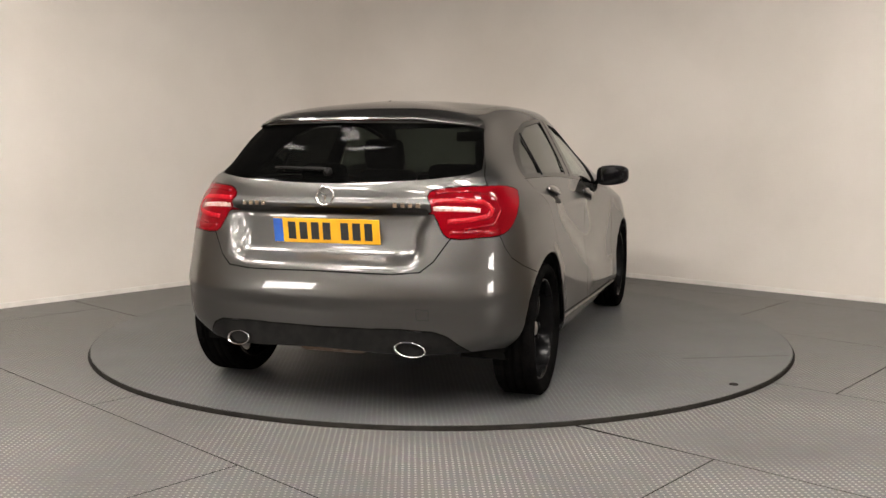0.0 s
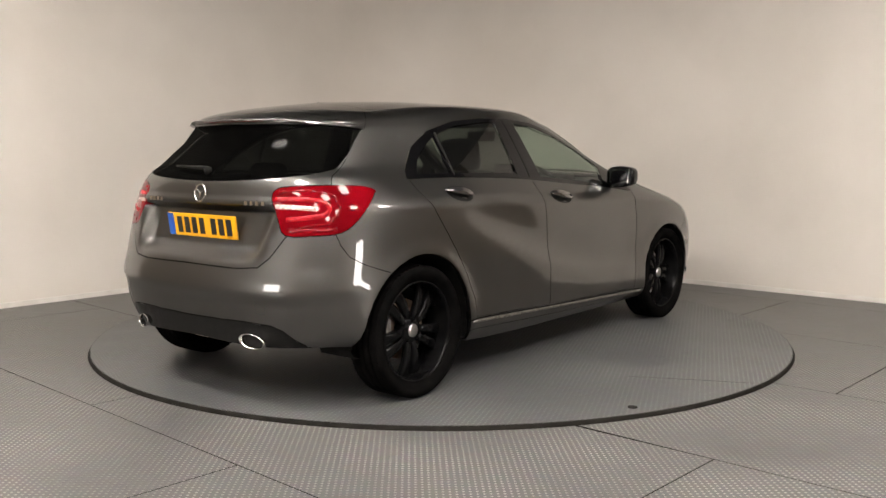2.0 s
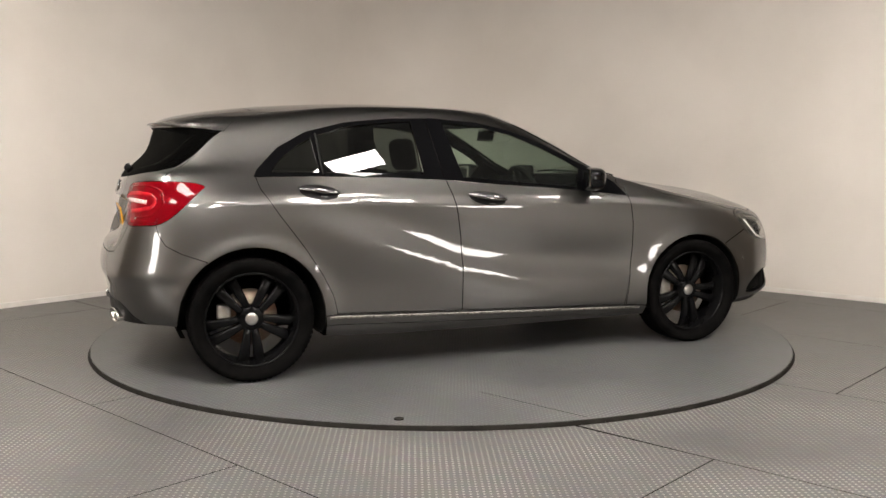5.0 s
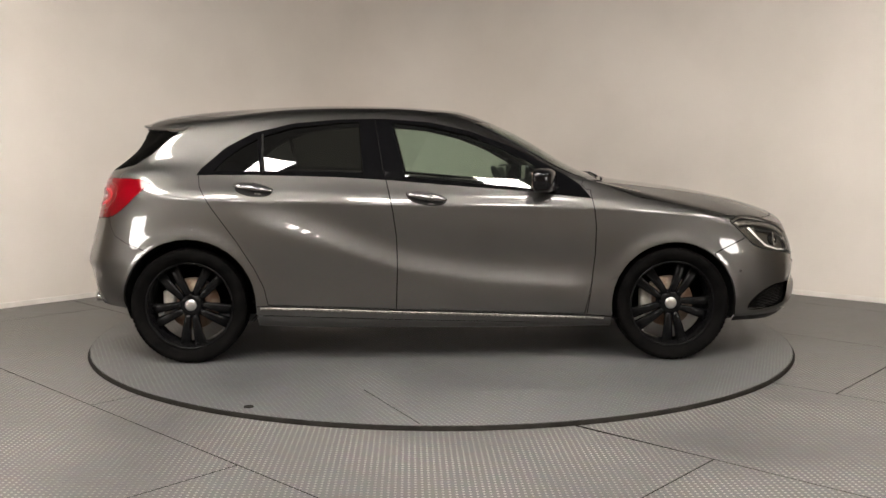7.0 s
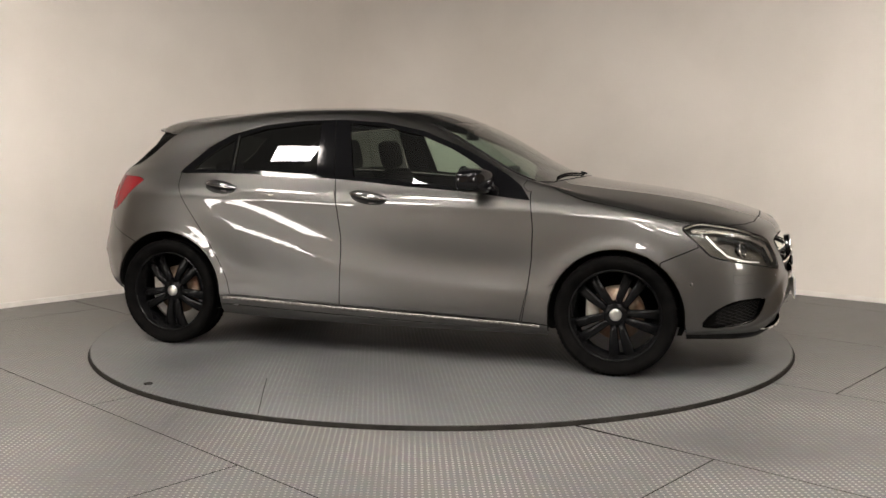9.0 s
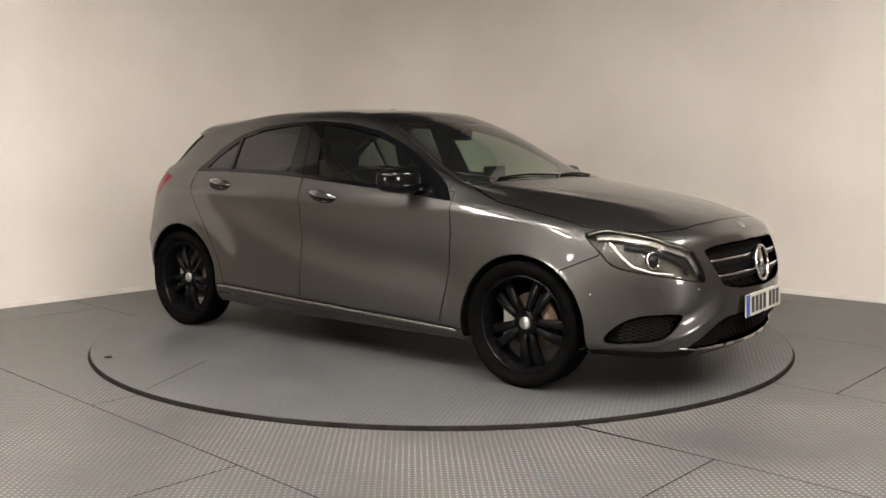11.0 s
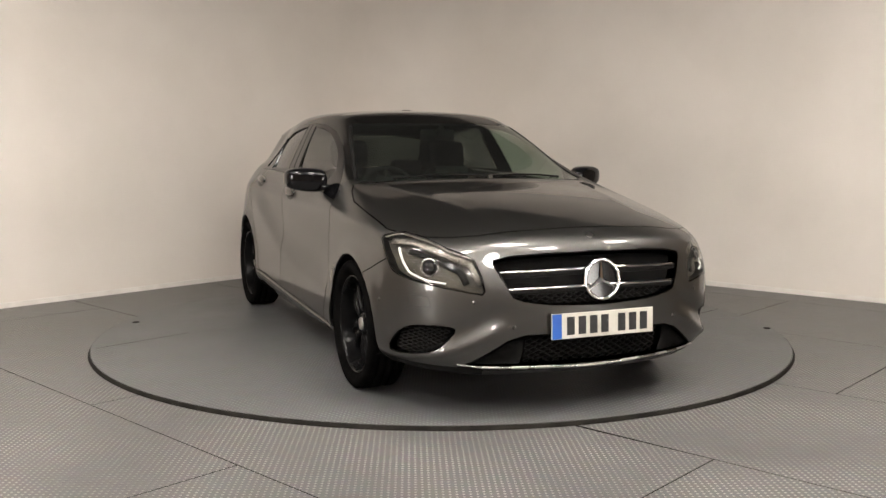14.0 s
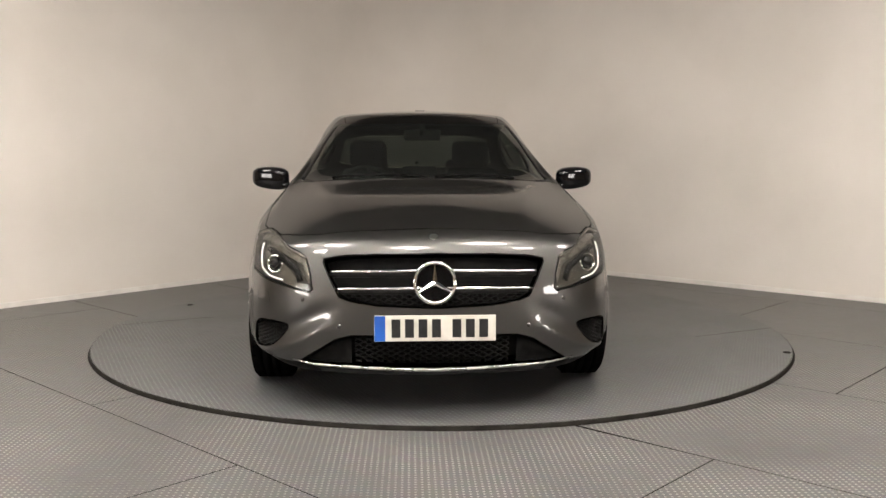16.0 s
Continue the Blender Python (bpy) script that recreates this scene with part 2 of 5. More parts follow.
def lathe_down(profile, n=24):
    """Turns (radius, height) points round an upright axis."""
    bm = bmesh.new()
    rings = [[bm.verts.new((r * math.cos(2 * math.pi * i / n), r * math.sin(2 * math.pi * i / n), z)) for i in range(n)] for r, z in profile]
    for a, b in zip(rings, rings[1:]):
        for i in range(n):
            bm.faces.new((a[i], a[(i + 1) % n], b[(i + 1) % n], b[i]))
    bmesh.ops.recalc_face_normals(bm, faces=bm.faces)
    return bm


first_spot = downlight(-4.6, -3.4)
for spot_x, spot_y in ((-5.3, -4.6), (-6.0, -5.8), (5.0, -3.6), (5.9, -4.9)):
    copy_thing(first_spot, pose(spot_x, spot_y, CEILING))

# ---- turntable ----
turntable = new("turntable")
tagged(turntable, "round grey tread-plate turntable with a dark edge, flush in the floor", "turntable")
bm = bmesh.new()
bmesh.ops.create_circle(bm, cap_ends=True, segments=160, radius=TABLE_R, matrix=Matrix.Translation((0, 0, 0.0)))
ext = bmesh.ops.extrude_face_region(bm, geom=bm.faces[:])
bmesh.ops.translate(bm, verts=[v for v in ext["geom"] if isinstance(v, bmesh.types.BMVert)], vec=(0, 0, FLOOR - .004))
bmesh.ops.recalc_face_normals(bm, faces=bm.faces)
part("deck", bm, M_TABLE, turntable, smooth=False)

# ---- the car's surface: control rings from the sill up to the roof's middle ----
# each ring runs from the nose's middle round one side to the tail's middle, eleven stations
RINGS = []


def ring(xs, ys, zs):
    RINGS.append([Vector(p) for p in zip(xs, ys, zs)])


# under edge
ring((2.145, 2.08, 1.91, 1.50, .85, 0, -.85, -1.40, -1.76, -1.965, -2.00), (0, .44, .69, .83, .83, .84, .84, .84, .73, .43, 0), (.19, .19, .20, .21, .19, .19, .20, .26, .295, .285, .30))
# sill and lips
ring((2.218, 2.157, 1.972, 1.52, .85, 0, -.85, -1.40, -1.79, -1.98, -2.01), (0, .46, .75, .885, .880, .885, .885, .885, .80, .46, 0), (.27, .27, .28, .30, .27, .275, .29, .34, .375, .385, .39))
# bumpers, lower doors
ring((2.255, 2.183, 1.987, 1.53, .85, 0, -.85, -1.40, -1.815, -2.005, -2.035), (0, .47, .765, .888, .870, .875, .880, .888, .80, .46, 0), (.44, .44, .45, .47, .46, .47, .48, .50, .52, .54, .55))
ring((2.244, 2.167, 1.977, 1.52, .85, 0, -.85, -1.40, -1.81, -1.982, -2.018), (0, .475, .765, .882, .866, .872, .880, .885, .79, .46, 0), (.60, .60, .61, .63, .64, .65, .66, .67, .67, .68, .68))
# shoulder crease, top of the grille
ring((2.178, 2.111, 1.927, 1.50, .85, 0, -.85, -1.40, -1.785, -1.925, -1.95), (0, .485, .745, .858, .852, .858, .865, .865, .765, .47, 0), (.735, .73, .73, .79, .855, .87, .885, .89, .86, .855, .855))
# front edge of the bonnet, under the belt
ring((2.06, 2.00, 1.82, 1.42, .87, 0, -.85, -1.38, -1.74, -1.905, -1.935), (0, .46, .69, .805, .815, .825, .825, .81, .74, .46, 0), (.835, .825, .815, .87, .93, .95, .97, .98, .98, .985, .985))
# middle of the bonnet, belt
ring((1.55, 1.50, 1.42, 1.15, .82, 0, -.85, -1.36, -1.70, -1.87, -1.90), (0, .38, .61, .735, .772, .782, .775, .740, .70, .44, 0), (.955, .95, .93, .95, 1.00, 1.02, 1.045, 1.06, 1.06, 1.06, 1.05))
# foot of the glass
ring((1.00, .97, .91, .80, .70, 0, -.83, -1.29, -1.66, -1.83, -1.86), (0, .36, .60, .705, .735, .757, .747, .695, .655, .42, 0), (1.035, 1.03, 1.025, 1.035, 1.055, 1.08, 1.10, 1.12, 1.10, 1.10, 1.09))
# middle of the glass
ring((.64, .62, .56, .48, .38, -.02, -.80, -1.21, -1.56, -1.73, -1.79), (0, .33, .555, .635, .655, .685, .680, .635, .605, .40, 0), (1.225, 1.22, 1.205, 1.195, 1.20, 1.225, 1.23, 1.225, 1.22, 1.22, 1.215))
# roof rail and header
ring((.28, .26, .20, .12, .05, -.2, -.75, -1.11, -1.43, -1.66, -1.74), (0, .30, .495, .555, .572, .60, .597, .575, .56, .39, 0), (1.385, 1.38, 1.365, 1.36, 1.365, 1.373, 1.37, 1.345, 1.315, 1.325, 1.33))
ring((.05, .03, 0, -.05, -.1, -.3, -.7, -1.0, -1.28, -1.46, -1.52), (0, .26, .42, .46, .47, .48, .48, .47, .45, .34, 0), (1.422, 1.418, 1.408, 1.405, 1.41, 1.417, 1.415, 1.397, 1.375, 1.383, 1.388))
ring((-.2, -.2, -.22, -.25, -.3, -.4, -.65, -.85, -1.05, -1.15, -1.2), (0, .1, .16, .18, .2, .2, .2, .2, .17, .1, 0), (1.440, 1.440, 1.438, 1.438, 1.439, 1.442, 1.442, 1.436, 1.426, 1.422, 1.422))
ring((-.22, -.22, -.24, -.27, -.32, -.42, -.65, -.84, -1.03, -1.13, -1.17), (0,) * 11, (1.442, 1.442, 1.443, 1.443, 1.444, 1.446, 1.446, 1.441, 1.432, 1.428, 1.426))

NU, NV = 11, 10     # steps between stations and between rings


def spline_weights(n, steps, start, end):
    """Rows of weights that blend n control points by a cubic B-spline; start and end fold the points beyond the ends back in."""
    rows = []
    for k in range((n - 1) * steps + 1):
        i, f = min(k // steps, n - 2), 0.0
        f = k / steps - i
        w = ((1 - f) ** 3 / 6, (3 * f ** 3 - 6 * f * f + 4) / 6, (-3 * f ** 3 + 3 * f * f + 3 * f + 1) / 6, f ** 3 / 6)
        row = np.zeros(n + 2)
        row[i:i + 4] += w
        rows.append(row)
    return np.array(rows)


def padded(a, first, last):
    """Adds a row before and after, by mirroring in y or by going straight on."""
    mir = np.array([1, -1, 1])
    a0 = a[1] * mir if first == "mirror" else 2 * a[0] - a[1]
    a1 = a[-2] * mir if last == "mirror" else 2 * a[-1] - a[-2]
    return np.concatenate([a0[None], a, a1[None]])


def spline_surface(control):
    c = np.array([[tuple(p) for p in r] for r in control])
    target = c.copy()
    one_v, one_u = spline_weights(c.shape[0], 1, 0, 0), spline_weights(c.shape[1], 1, 0, 0)

    def blend(cc, wv, wu):
        a = np.tensordot(wv, padded(cc, "straight", "mirror"), (1, 0))
        a = a.transpose(1, 0, 2)
        a = np.tensordot(wu, padded(a, "mirror", "mirror"), (1, 0))
        return a.transpose(1, 0, 2)

    for _ in range(3):
        c = c + 0.9 * (target - blend(c, one_v, one_u))
    return blend(c, spline_weights(c.shape[0], NV, 0, 0), spline_weights(c.shape[1], NU, 0, 0))


ARCH_F, ARCH_R = (1.352, 0.318, 0.352), (-1.345, 0.325, 0.368)


def soft(a, b, x):
    s = np.clip((x - a) / (b - a), 0, 1)
    return s * s * (3 - 2 * s)


def valley(x):
    """Height of the falling crease along the doors."""
    return np.interp(x, (-1.2, -.9, -.52, -.21, .27, .87, 1.1), (.86, .76, .64, .535, .455, .42, .41))


def shaped(p):
    """The pressed shapes: falling crease, shoulder line, wheel-arch lips, the number-plate hollow, bonnet lines."""
    x, y, z = p[..., 0].copy(), p[..., 1].copy(), p[..., 2].copy()
    side = soft(.55, .75, y)
    zc = valley(x)
    dz = z - zc
    edge = np.sqrt(dz * dz + .006 ** 2) - .006
    ridge = np.where(dz >= 0, np.exp(-edge / .050), 1 - soft(0, .30, -dz))
    hollow = np.exp(-((dz - .13) / .10) ** 2)
    y += (.012 * ridge - .013 * hollow) * side * soft(-1.15, -.80, x) * (1 - soft(.75, 1.0, x))
    line = np.interp(x, (-1.75, -.9, 0, .9, 1.5, 1.75), (.93, .895, .875, .86, .82, .79))
    y += .007 * np.exp(-np.abs(z - line) / .025) * side * soft(-1.75, -1.3, x) * (1 - soft(1.4, 1.7, x))
    for cx, cz, r in (ARCH_F, ARCH_R):
        d = np.hypot(x - cx, z - cz)
        y += .012 * np.exp(-((d - r) / .045) ** 2) * side * (z < .95)
    # hollow of the tailgate round the number plate
    wide = .505 - np.clip(.90 - z, 0, 1) * .28
    m = soft(0, .03, .925 - z) * soft(0, .07, z - .665) * soft(0, .05, wide - np.abs(y)) * (x < -1.5)
    x += .055 * m
    x -= .012 * np.exp(-((z - .945) / .012) ** 2) * (np.abs(y) < .52) * (x < -1.8)
    # edge along the rear bumper
    ze = np.interp(np.abs(y), (0, .6, .85), (.535, .540, .565))
    x -= .014 * np.clip(1 - np.abs(z - ze) / np.where(z > ze, .11, .05), 0, 1) * soft(-1.55, -1.75, x)
    # the rear glass lies a little under the spoiler
    x += .03 * soft(0, .02, 1.312 - z) * soft(0, .14, z - 1.05) * soft(0, .06, .60 - np.abs(y)) * (x < -1.4)
    # fin under the side vents, hollow above it
    zb = np.interp(y, (.40, .50, .62, .80, .9), (.425, .39, .325, .262, .24))
    fin = soft(1.62, 1.85, x) * soft(.38, .52, y)
    x += .016 * np.exp(-((z - zb) / .028) ** 2) * fin
    y += .010 * np.exp(-((z - zb) / .028) ** 2) * fin
    x -= .014 * np.exp(-((z - zb - .085) / .035) ** 2) * fin
    # bonnet lines
    yl = np.interp(x, (1.0, 2.0), (.60, .40))
    z += .007 * np.exp(-np.abs(y - yl) / .05) * soft(.98, 1.2, x) * (1 - soft(1.8, 2.0, x)) * (z > .8)
    z += .008 * soft(1.36, 1.43, z)      # crown of the roof
    return np.stack([x, y, z], -1)


GRID = shaped(spline_surface(RINGS))
GRID[:, 0, 1] = GRID[:, -1, 1] = GRID[-1, :, 1] = 0


def grid_normals(g):
    du = np.gradient(g, axis=1)
    dv = np.gradient(g, axis=0)
    n = np.cross(du, dv)
    n /= np.maximum(np.linalg.norm(n, axis=-1, keepdims=True), 1e-9)
    n[:, 0, 1] = n[:, -1, 1] = 0
    n[-1, :] = (0, 0, 1)
    if n[len(n) // 3, n.shape[1] // 2, 1] < 0:
        n = -n
        n[-1, :] = (0, 0, 1)
    n[(g[..., 2] > 1.40) & (n[..., 2] < .7)] = (0, 0, 1)
    return n


NORMALS = grid_normals(GRID)
ROWS, COLS = GRID.shape[:2]


def base_bmesh():
    bm = bmesh.new()
    vs = [[bm.verts.new(GRID[r, c]) for c in range(COLS)] for r in range(ROWS)]
    for r in range(ROWS - 1):
        for c in range(COLS - 1):
            bm.faces.new((vs[r][c], vs[r][c + 1], vs[r + 1][c + 1], vs[r + 1][c]))
    bm.normal_update()
    f = bm.faces[:][(ROWS // 3) * (COLS - 1) + COLS // 2]
    if f.normal.y < 0:
        bmesh.ops.reverse_faces(bm, faces=bm.faces[:])
    return bm


from mathutils.bvhtree import BVHTree
BASE = base_bmesh()
BASE.faces.ensure_lookup_table()
TREE = BVHTree.FromBMesh(BASE)


def surface_normal(co):
    """The smooth normal of the car's surface next to a point on the side y >= 0."""
    _, n, i, _ = TREE.find_nearest(co)
    r, c = divmod(i, COLS - 1)
    acc, tot = Vector(), 0
    for a in (r, r + 1):
        for b in (c, c + 1):
            w = 1 / ((Vector(GRID[a, b]) - co).length_squared + 1e-5)
            acc += Vector(NORMALS[a, b]) * w
    n = acc.normalized()
    if co.z > 1.40 and n.z < .7:
        n = Vector((n.x * .2, n.y * .2, 1)).normalized()
    return n

# ---- car materials ----
def paint():
    m = material("grey_metallic_paint", (0.09, 0.09, 0.089), 0.42, metal=1.0, coat=1.0, coat_rough=0.012)
    bsdf(m).inputs["Coat IOR"].default_value = 1.5
    bsdf(m).inputs["Specular Tint"].default_value = (0.6, 0.6, 0.6, 1)
    co = object_coords(m)
    fl = node(m, "ShaderNodeTexVoronoi", Scale=900.0)
    link(m, co, "Vector", fl, "Vector")
    n = node(m, "ShaderNodeTexNoise", Scale=3.0, Detail=4.0)
    link(m, co, "Vector", n, "Vector")
    f = ramp(m, n.outputs["Fac"], 0.3, 0.7)
    tone = mix_color(m, f, (0.112, 0.109, 0.104), (0.104, 0.101, 0.096))
    mul = m.node_tree.nodes.new("ShaderNodeMix")
    mul.data_type, mul.blend_type = "RGBA", "MULTIPLY"
    mul.inputs[0].default_value = 0.25
    m.node_tree.links.new(tone, mul.inputs[6])
    link(m, fl, "Color", mul, 7)
    m.node_tree.links.new(mul.outputs[2], bsdf(m).inputs["Base Color"])
    return m


def glass(name, tint, gloss=1.0, film=0.075, dust=0.03):
    """A thin pane: clear tint with a mirror film on top."""
    m = bpy.data.materials.new(name)
    m.use_nodes = True
    nt = m.node_tree
    nt.nodes.remove(bsdf(m))
    tr = nt.nodes.new("ShaderNodeBsdfTransparent")
    tr.inputs["Color"].default_value = (*tint, 1)
    gl = nt.nodes.new("ShaderNodeBsdfGlossy")
    gl.inputs["Roughness"].default_value = 0.01
    gl.inputs["Color"].default_value = (gloss, gloss, gloss, 1)
    # the mirror film grows with the fifth power towards grazing sight
    lw = nt.nodes.new("ShaderNodeLayerWeight")
    lw.inputs["Blend"].default_value = 0.5
    pw = nt.nodes.new("ShaderNodeMath")
    pw.operation = "POWER"
    pw.inputs[1].default_value = 5.0
    nt.links.new(lw.outputs["Facing"], pw.inputs[0])
    fr = nt.nodes.new("ShaderNodeMapRange")
    fr.inputs["To Min"].default_value = film
    nt.links.new(pw.outputs[0], fr.inputs["Value"])
    # a thin film of dust
    df = nt.nodes.new("ShaderNodeBsdfDiffuse")
    df.inputs["Color"].default_value = (0.45, 0.45, 0.43, 1)
    dn = nt.nodes.new("ShaderNodeTexNoise")
    dn.inputs["Scale"].default_value = 4.0
    dr = nt.nodes.new("ShaderNodeMapRange")
    dr.inputs["To Min"].default_value, dr.inputs["To Max"].default_value = dust * .6, dust * 1.4
    nt.links.new(dn.outputs["Fac"], dr.inputs["Value"])
    md = nt.nodes.new("ShaderNodeMixShader")
    nt.links.new(dr.outputs[0], md.inputs[0])
    nt.links.new(tr.outputs[0], md.inputs[1])
    nt.links.new(df.outputs[0], md.inputs[2])
    mx = nt.nodes.new("ShaderNodeMixShader")
    nt.links.new(fr.outputs[0], mx.inputs[0])
    nt.links.new(md.outputs[0], mx.inputs[1])
    nt.links.new(gl.outputs[0], mx.inputs[2])
    nt.links.new(mx.outputs[0], nt.nodes["Material Output"].inputs[0])
    return m


def tyre_material():
    m = stained(material("black_rubber", (0.012, 0.012, 0.012), 0.6, spec=0.0), (0.003, 0.003, 0.003), (0.006, 0.0057, 0.0055), 12, 5, rough=(0.5, 0.7), grain=0.2, grain_scale=150)
    return m


M_PAINT = paint()
M_GLOSS = material("gloss_black", (0.004, 0.004, 0.0045), 0.06, spec=0.35)
M_TRIM = stained(material("black_plastic", (0.01, 0.01, 0.01), 0.5, spec=0.09), (0.008, 0.008, 0.008), (0.014, 0.0135, 0.013), 20, 4, rough=(0.42, 0.58), grain=0.15, grain_scale=400)
M_DARK = stained(material("dark_lining", (0.006, 0.006, 0.006), 0.9, spec=0.1), (0.005, 0.005, 0.005), (0.010, 0.0095, 0.009), 8, 4)
M_CHROME = stained(material("chrome", (0.75, 0.74, 0.72), 0.08, metal=1.0), (0.78, 0.77, 0.75), (0.70, 0.69, 0.67), 15, 3, rough=(0.05, 0.12))
M_SILVER = stained(material("satin_silver", (0.55, 0.54, 0.52), 0.28, metal=1.0), (0.58, 0.57, 0.55), (0.5, 0.49, 0.47), 12, 3, rough=(0.22, 0.34))
M_RIM = stained(material("gloss_black_alloy", (0.010, 0.010, 0.011), 0.2, spec=0.10), (0.003, 0.003, 0.0035), (0.006, 0.006, 0.006), 14, 3, rough=(0.16, 0.26))
M_TYRE = tyre_material()
M_DISC = stained(material("brake_disc", (0.25, 0.18, 0.13), 0.45, metal=0.7), (0.30, 0.24, 0.19), (0.20, 0.12, 0.08), 18, 5, rough=(0.35, 0.6))
M_CALIPER = stained(material("grey_caliper", (0.4, 0.39, 0.36), 0.5, metal=0.4), (0.45, 0.43, 0.40), (0.28, 0.26, 0.23), 20, 5)
M_WIND = glass("windscreen_glass", (0.50, 0.58, 0.52), film=0.09, dust=0.016)
M_SIDE = glass("side_glass", (0.62, 0.72, 0.65), film=0.06, dust=0.012)
M_PRIV = glass("privacy_glass", (0.15, 0.16, 0.15), film=0.06, dust=0.010)
M_REAR = glass("rear_glass", (0.065, 0.07, 0.065), gloss=0.04, dust=0.004)
M_LENS = glass("clear_lens", (0.92, 0.92, 0.90), gloss=0.6, film=0.03, dust=0.01)
M_RED = stained(material("red_lens", (0.42, 0.008, 0.012), 0.06, spec=0.2), (0.17, 0.002, 0.006), (0.12, 0.0015, 0.004), 7, 2)
M_RED2 = stained(material("bright_red_reflector", (0.75, 0.03, 0.03), 0.25, spec=0.25), (0.36, 0.008, 0.015), (0.27, 0.004, 0.009), 40, 2, grain=0.3, grain_scale=120)
M_REDDARK = stained(material("deep_red_lens", (0.16, 0.002, 0.004), 0.12, spec=0.25), (0.15, 0.002, 0.005), (0.12, 0.001, 0.003), 10, 2)
M_FROST = stained(material("frosted_lens", (0.75, 0.6, 0.55), 0.2, coat=1.0), (0.62, 0.48, 0.44), (0.40, 0.22, 0.20), 60, 2, grain=0.4, grain_scale=90)
M_DRL = material("white_light_guide", (0.85, 0.85, 0.83), 0.25, coat=1.0, emit=(1.0, 0.95, 0.86), power=0.15)
M_BOWL = stained(material("lamp_bowl", (0.22, 0.20, 0.18), 0.45, metal=0.0), (0.075, 0.068, 0.055), (0.04, 0.036, 0.03), 14, 4, rough=(0.35, 0.5))
M_REFL = stained(material("dull_reflector", (0.4, 0.38, 0.34), 0.4, metal=0.9), (0.30, 0.285, 0.26), (0.16, 0.15, 0.135), 60, 3, rough=(0.36, 0.55))
M_YELLOW = stained(material("yellow_plate", (0.85, 0.52, 0.02), 0.35, coat=0.3), (0.80, 0.40, 0.008), (0.70, 0.34, 0.008), 9, 5)
M_WHITE = stained(material("white_plate", (0.78, 0.77, 0.70), 0.35, coat=0.3), (0.62, 0.60, 0.54), (0.52, 0.50, 0.43), 9, 5)
M_BLUE = stained(material("blue_band", (0.02, 0.10, 0.42), 0.35), (0.02, 0.11, 0.45), (0.02, 0.08, 0.34), 9, 3)
M_INK = stained(material("black_ink", (0.012, 0.012, 0.012), 0.4), (0.012, 0.012, 0.012), (0.02, 0.02, 0.02), 30, 3)
M_SEAT = stained(material("dark_seat_cloth", (0.02, 0.02, 0.021), 0.85, spec=0.06), (0.005, 0.005, 0.0053), (0.009, 0.009, 0.0093), 25, 4, grain=0.3, grain_scale=500)
M_DASH = stained(material("dark_dash", (0.022, 0.022, 0.022), 0.65, spec=0.08), (0.012, 0.012, 0.012), (0.018, 0.018, 0.018), 20, 4, grain=0.2, grain_scale=600)
M_HANDLE = stained(material('grey_handle', (0.2, 0.2, 0.2), 0.15, metal=0.9, coat=0.5), (0.17, 0.165, 0.16), (0.13, 0.127, 0.124), 10, 3)
M_HEAD = stained(material("grey_headliner", (0.12, 0.115, 0.105), 0.9), (0.13, 0.125, 0.115), (0.10, 0.095, 0.09), 15, 4)

car = new("hatchback_car")
tagged(car, "dark metallic grey five-door hatchback car with gloss black wheels", "car")

# ---- cutting the surface into panels ----
S2 = math.sqrt(0.5)
VIEWS = {
    "side": (Vector((1, 0, 0)), Vector((0, 0, 1)), Vector((0, 1, 0))),
    "front": (Vector((0, 1, 0)), Vector((0, 0, 1)), Vector((1, 0, 0))),
    "rear": (Vector((0, 1, 0)), Vector((0, 0, 1)), Vector((-1, 0, 0))),
    "nose": (Vector((-S2, S2, 0)), Vector((0, 0, 1)), Vector((S2, S2, 0))),
    "tail": (Vector((S2, S2, 0)), Vector((0, 0, 1)), Vector((-S2, S2, 0))),
    "top": (Vector((1, 0, 0)), Vector((0, 1, 0)), Vector((0, 0, 1))),
}
SHELL = base_bmesh()
KIND = SHELL.faces.layers.int.new("kind")
NAMES = ["rest"]


def in_polygon(poly, a, b):
    hit = False
    j = len(poly) - 1
    for i in range(len(poly)):
        (xi, yi), (xj, yj) = poly[i], poly[j]
        if (yi > b) != (yj > b) and a < (xj - xi) * (b - yi) / (yj - yi) + xi:
            hit = not hit
        j = i
    return hit


def smoothed(pts, closed=True, steps=3):
    """Rounds a polygon of 2D points."""
    n = len(pts)
    out = []
    for i in range(n):
        p0, p1, p2, p3 = (Vector(pts[(i + k) % n]) for k in (-1, 0, 1, 2))
        for s in range(steps):
            f = s / steps
            out.append(0.5 * ((2 * p1) + (p2 - p0) * f + (2 * p0 - 5 * p1 + 4 * p2 - p3) * f * f + (3 * p1 - p0 - 3 * p2 + p3) * f ** 3))
    return [tuple(p) for p in out]


def flat_points(view, pts):
    e1, e2, _ = VIEWS[view]
    return [(e1.dot(Vector(p)), e2.dot(Vector(p))) for p in pts]


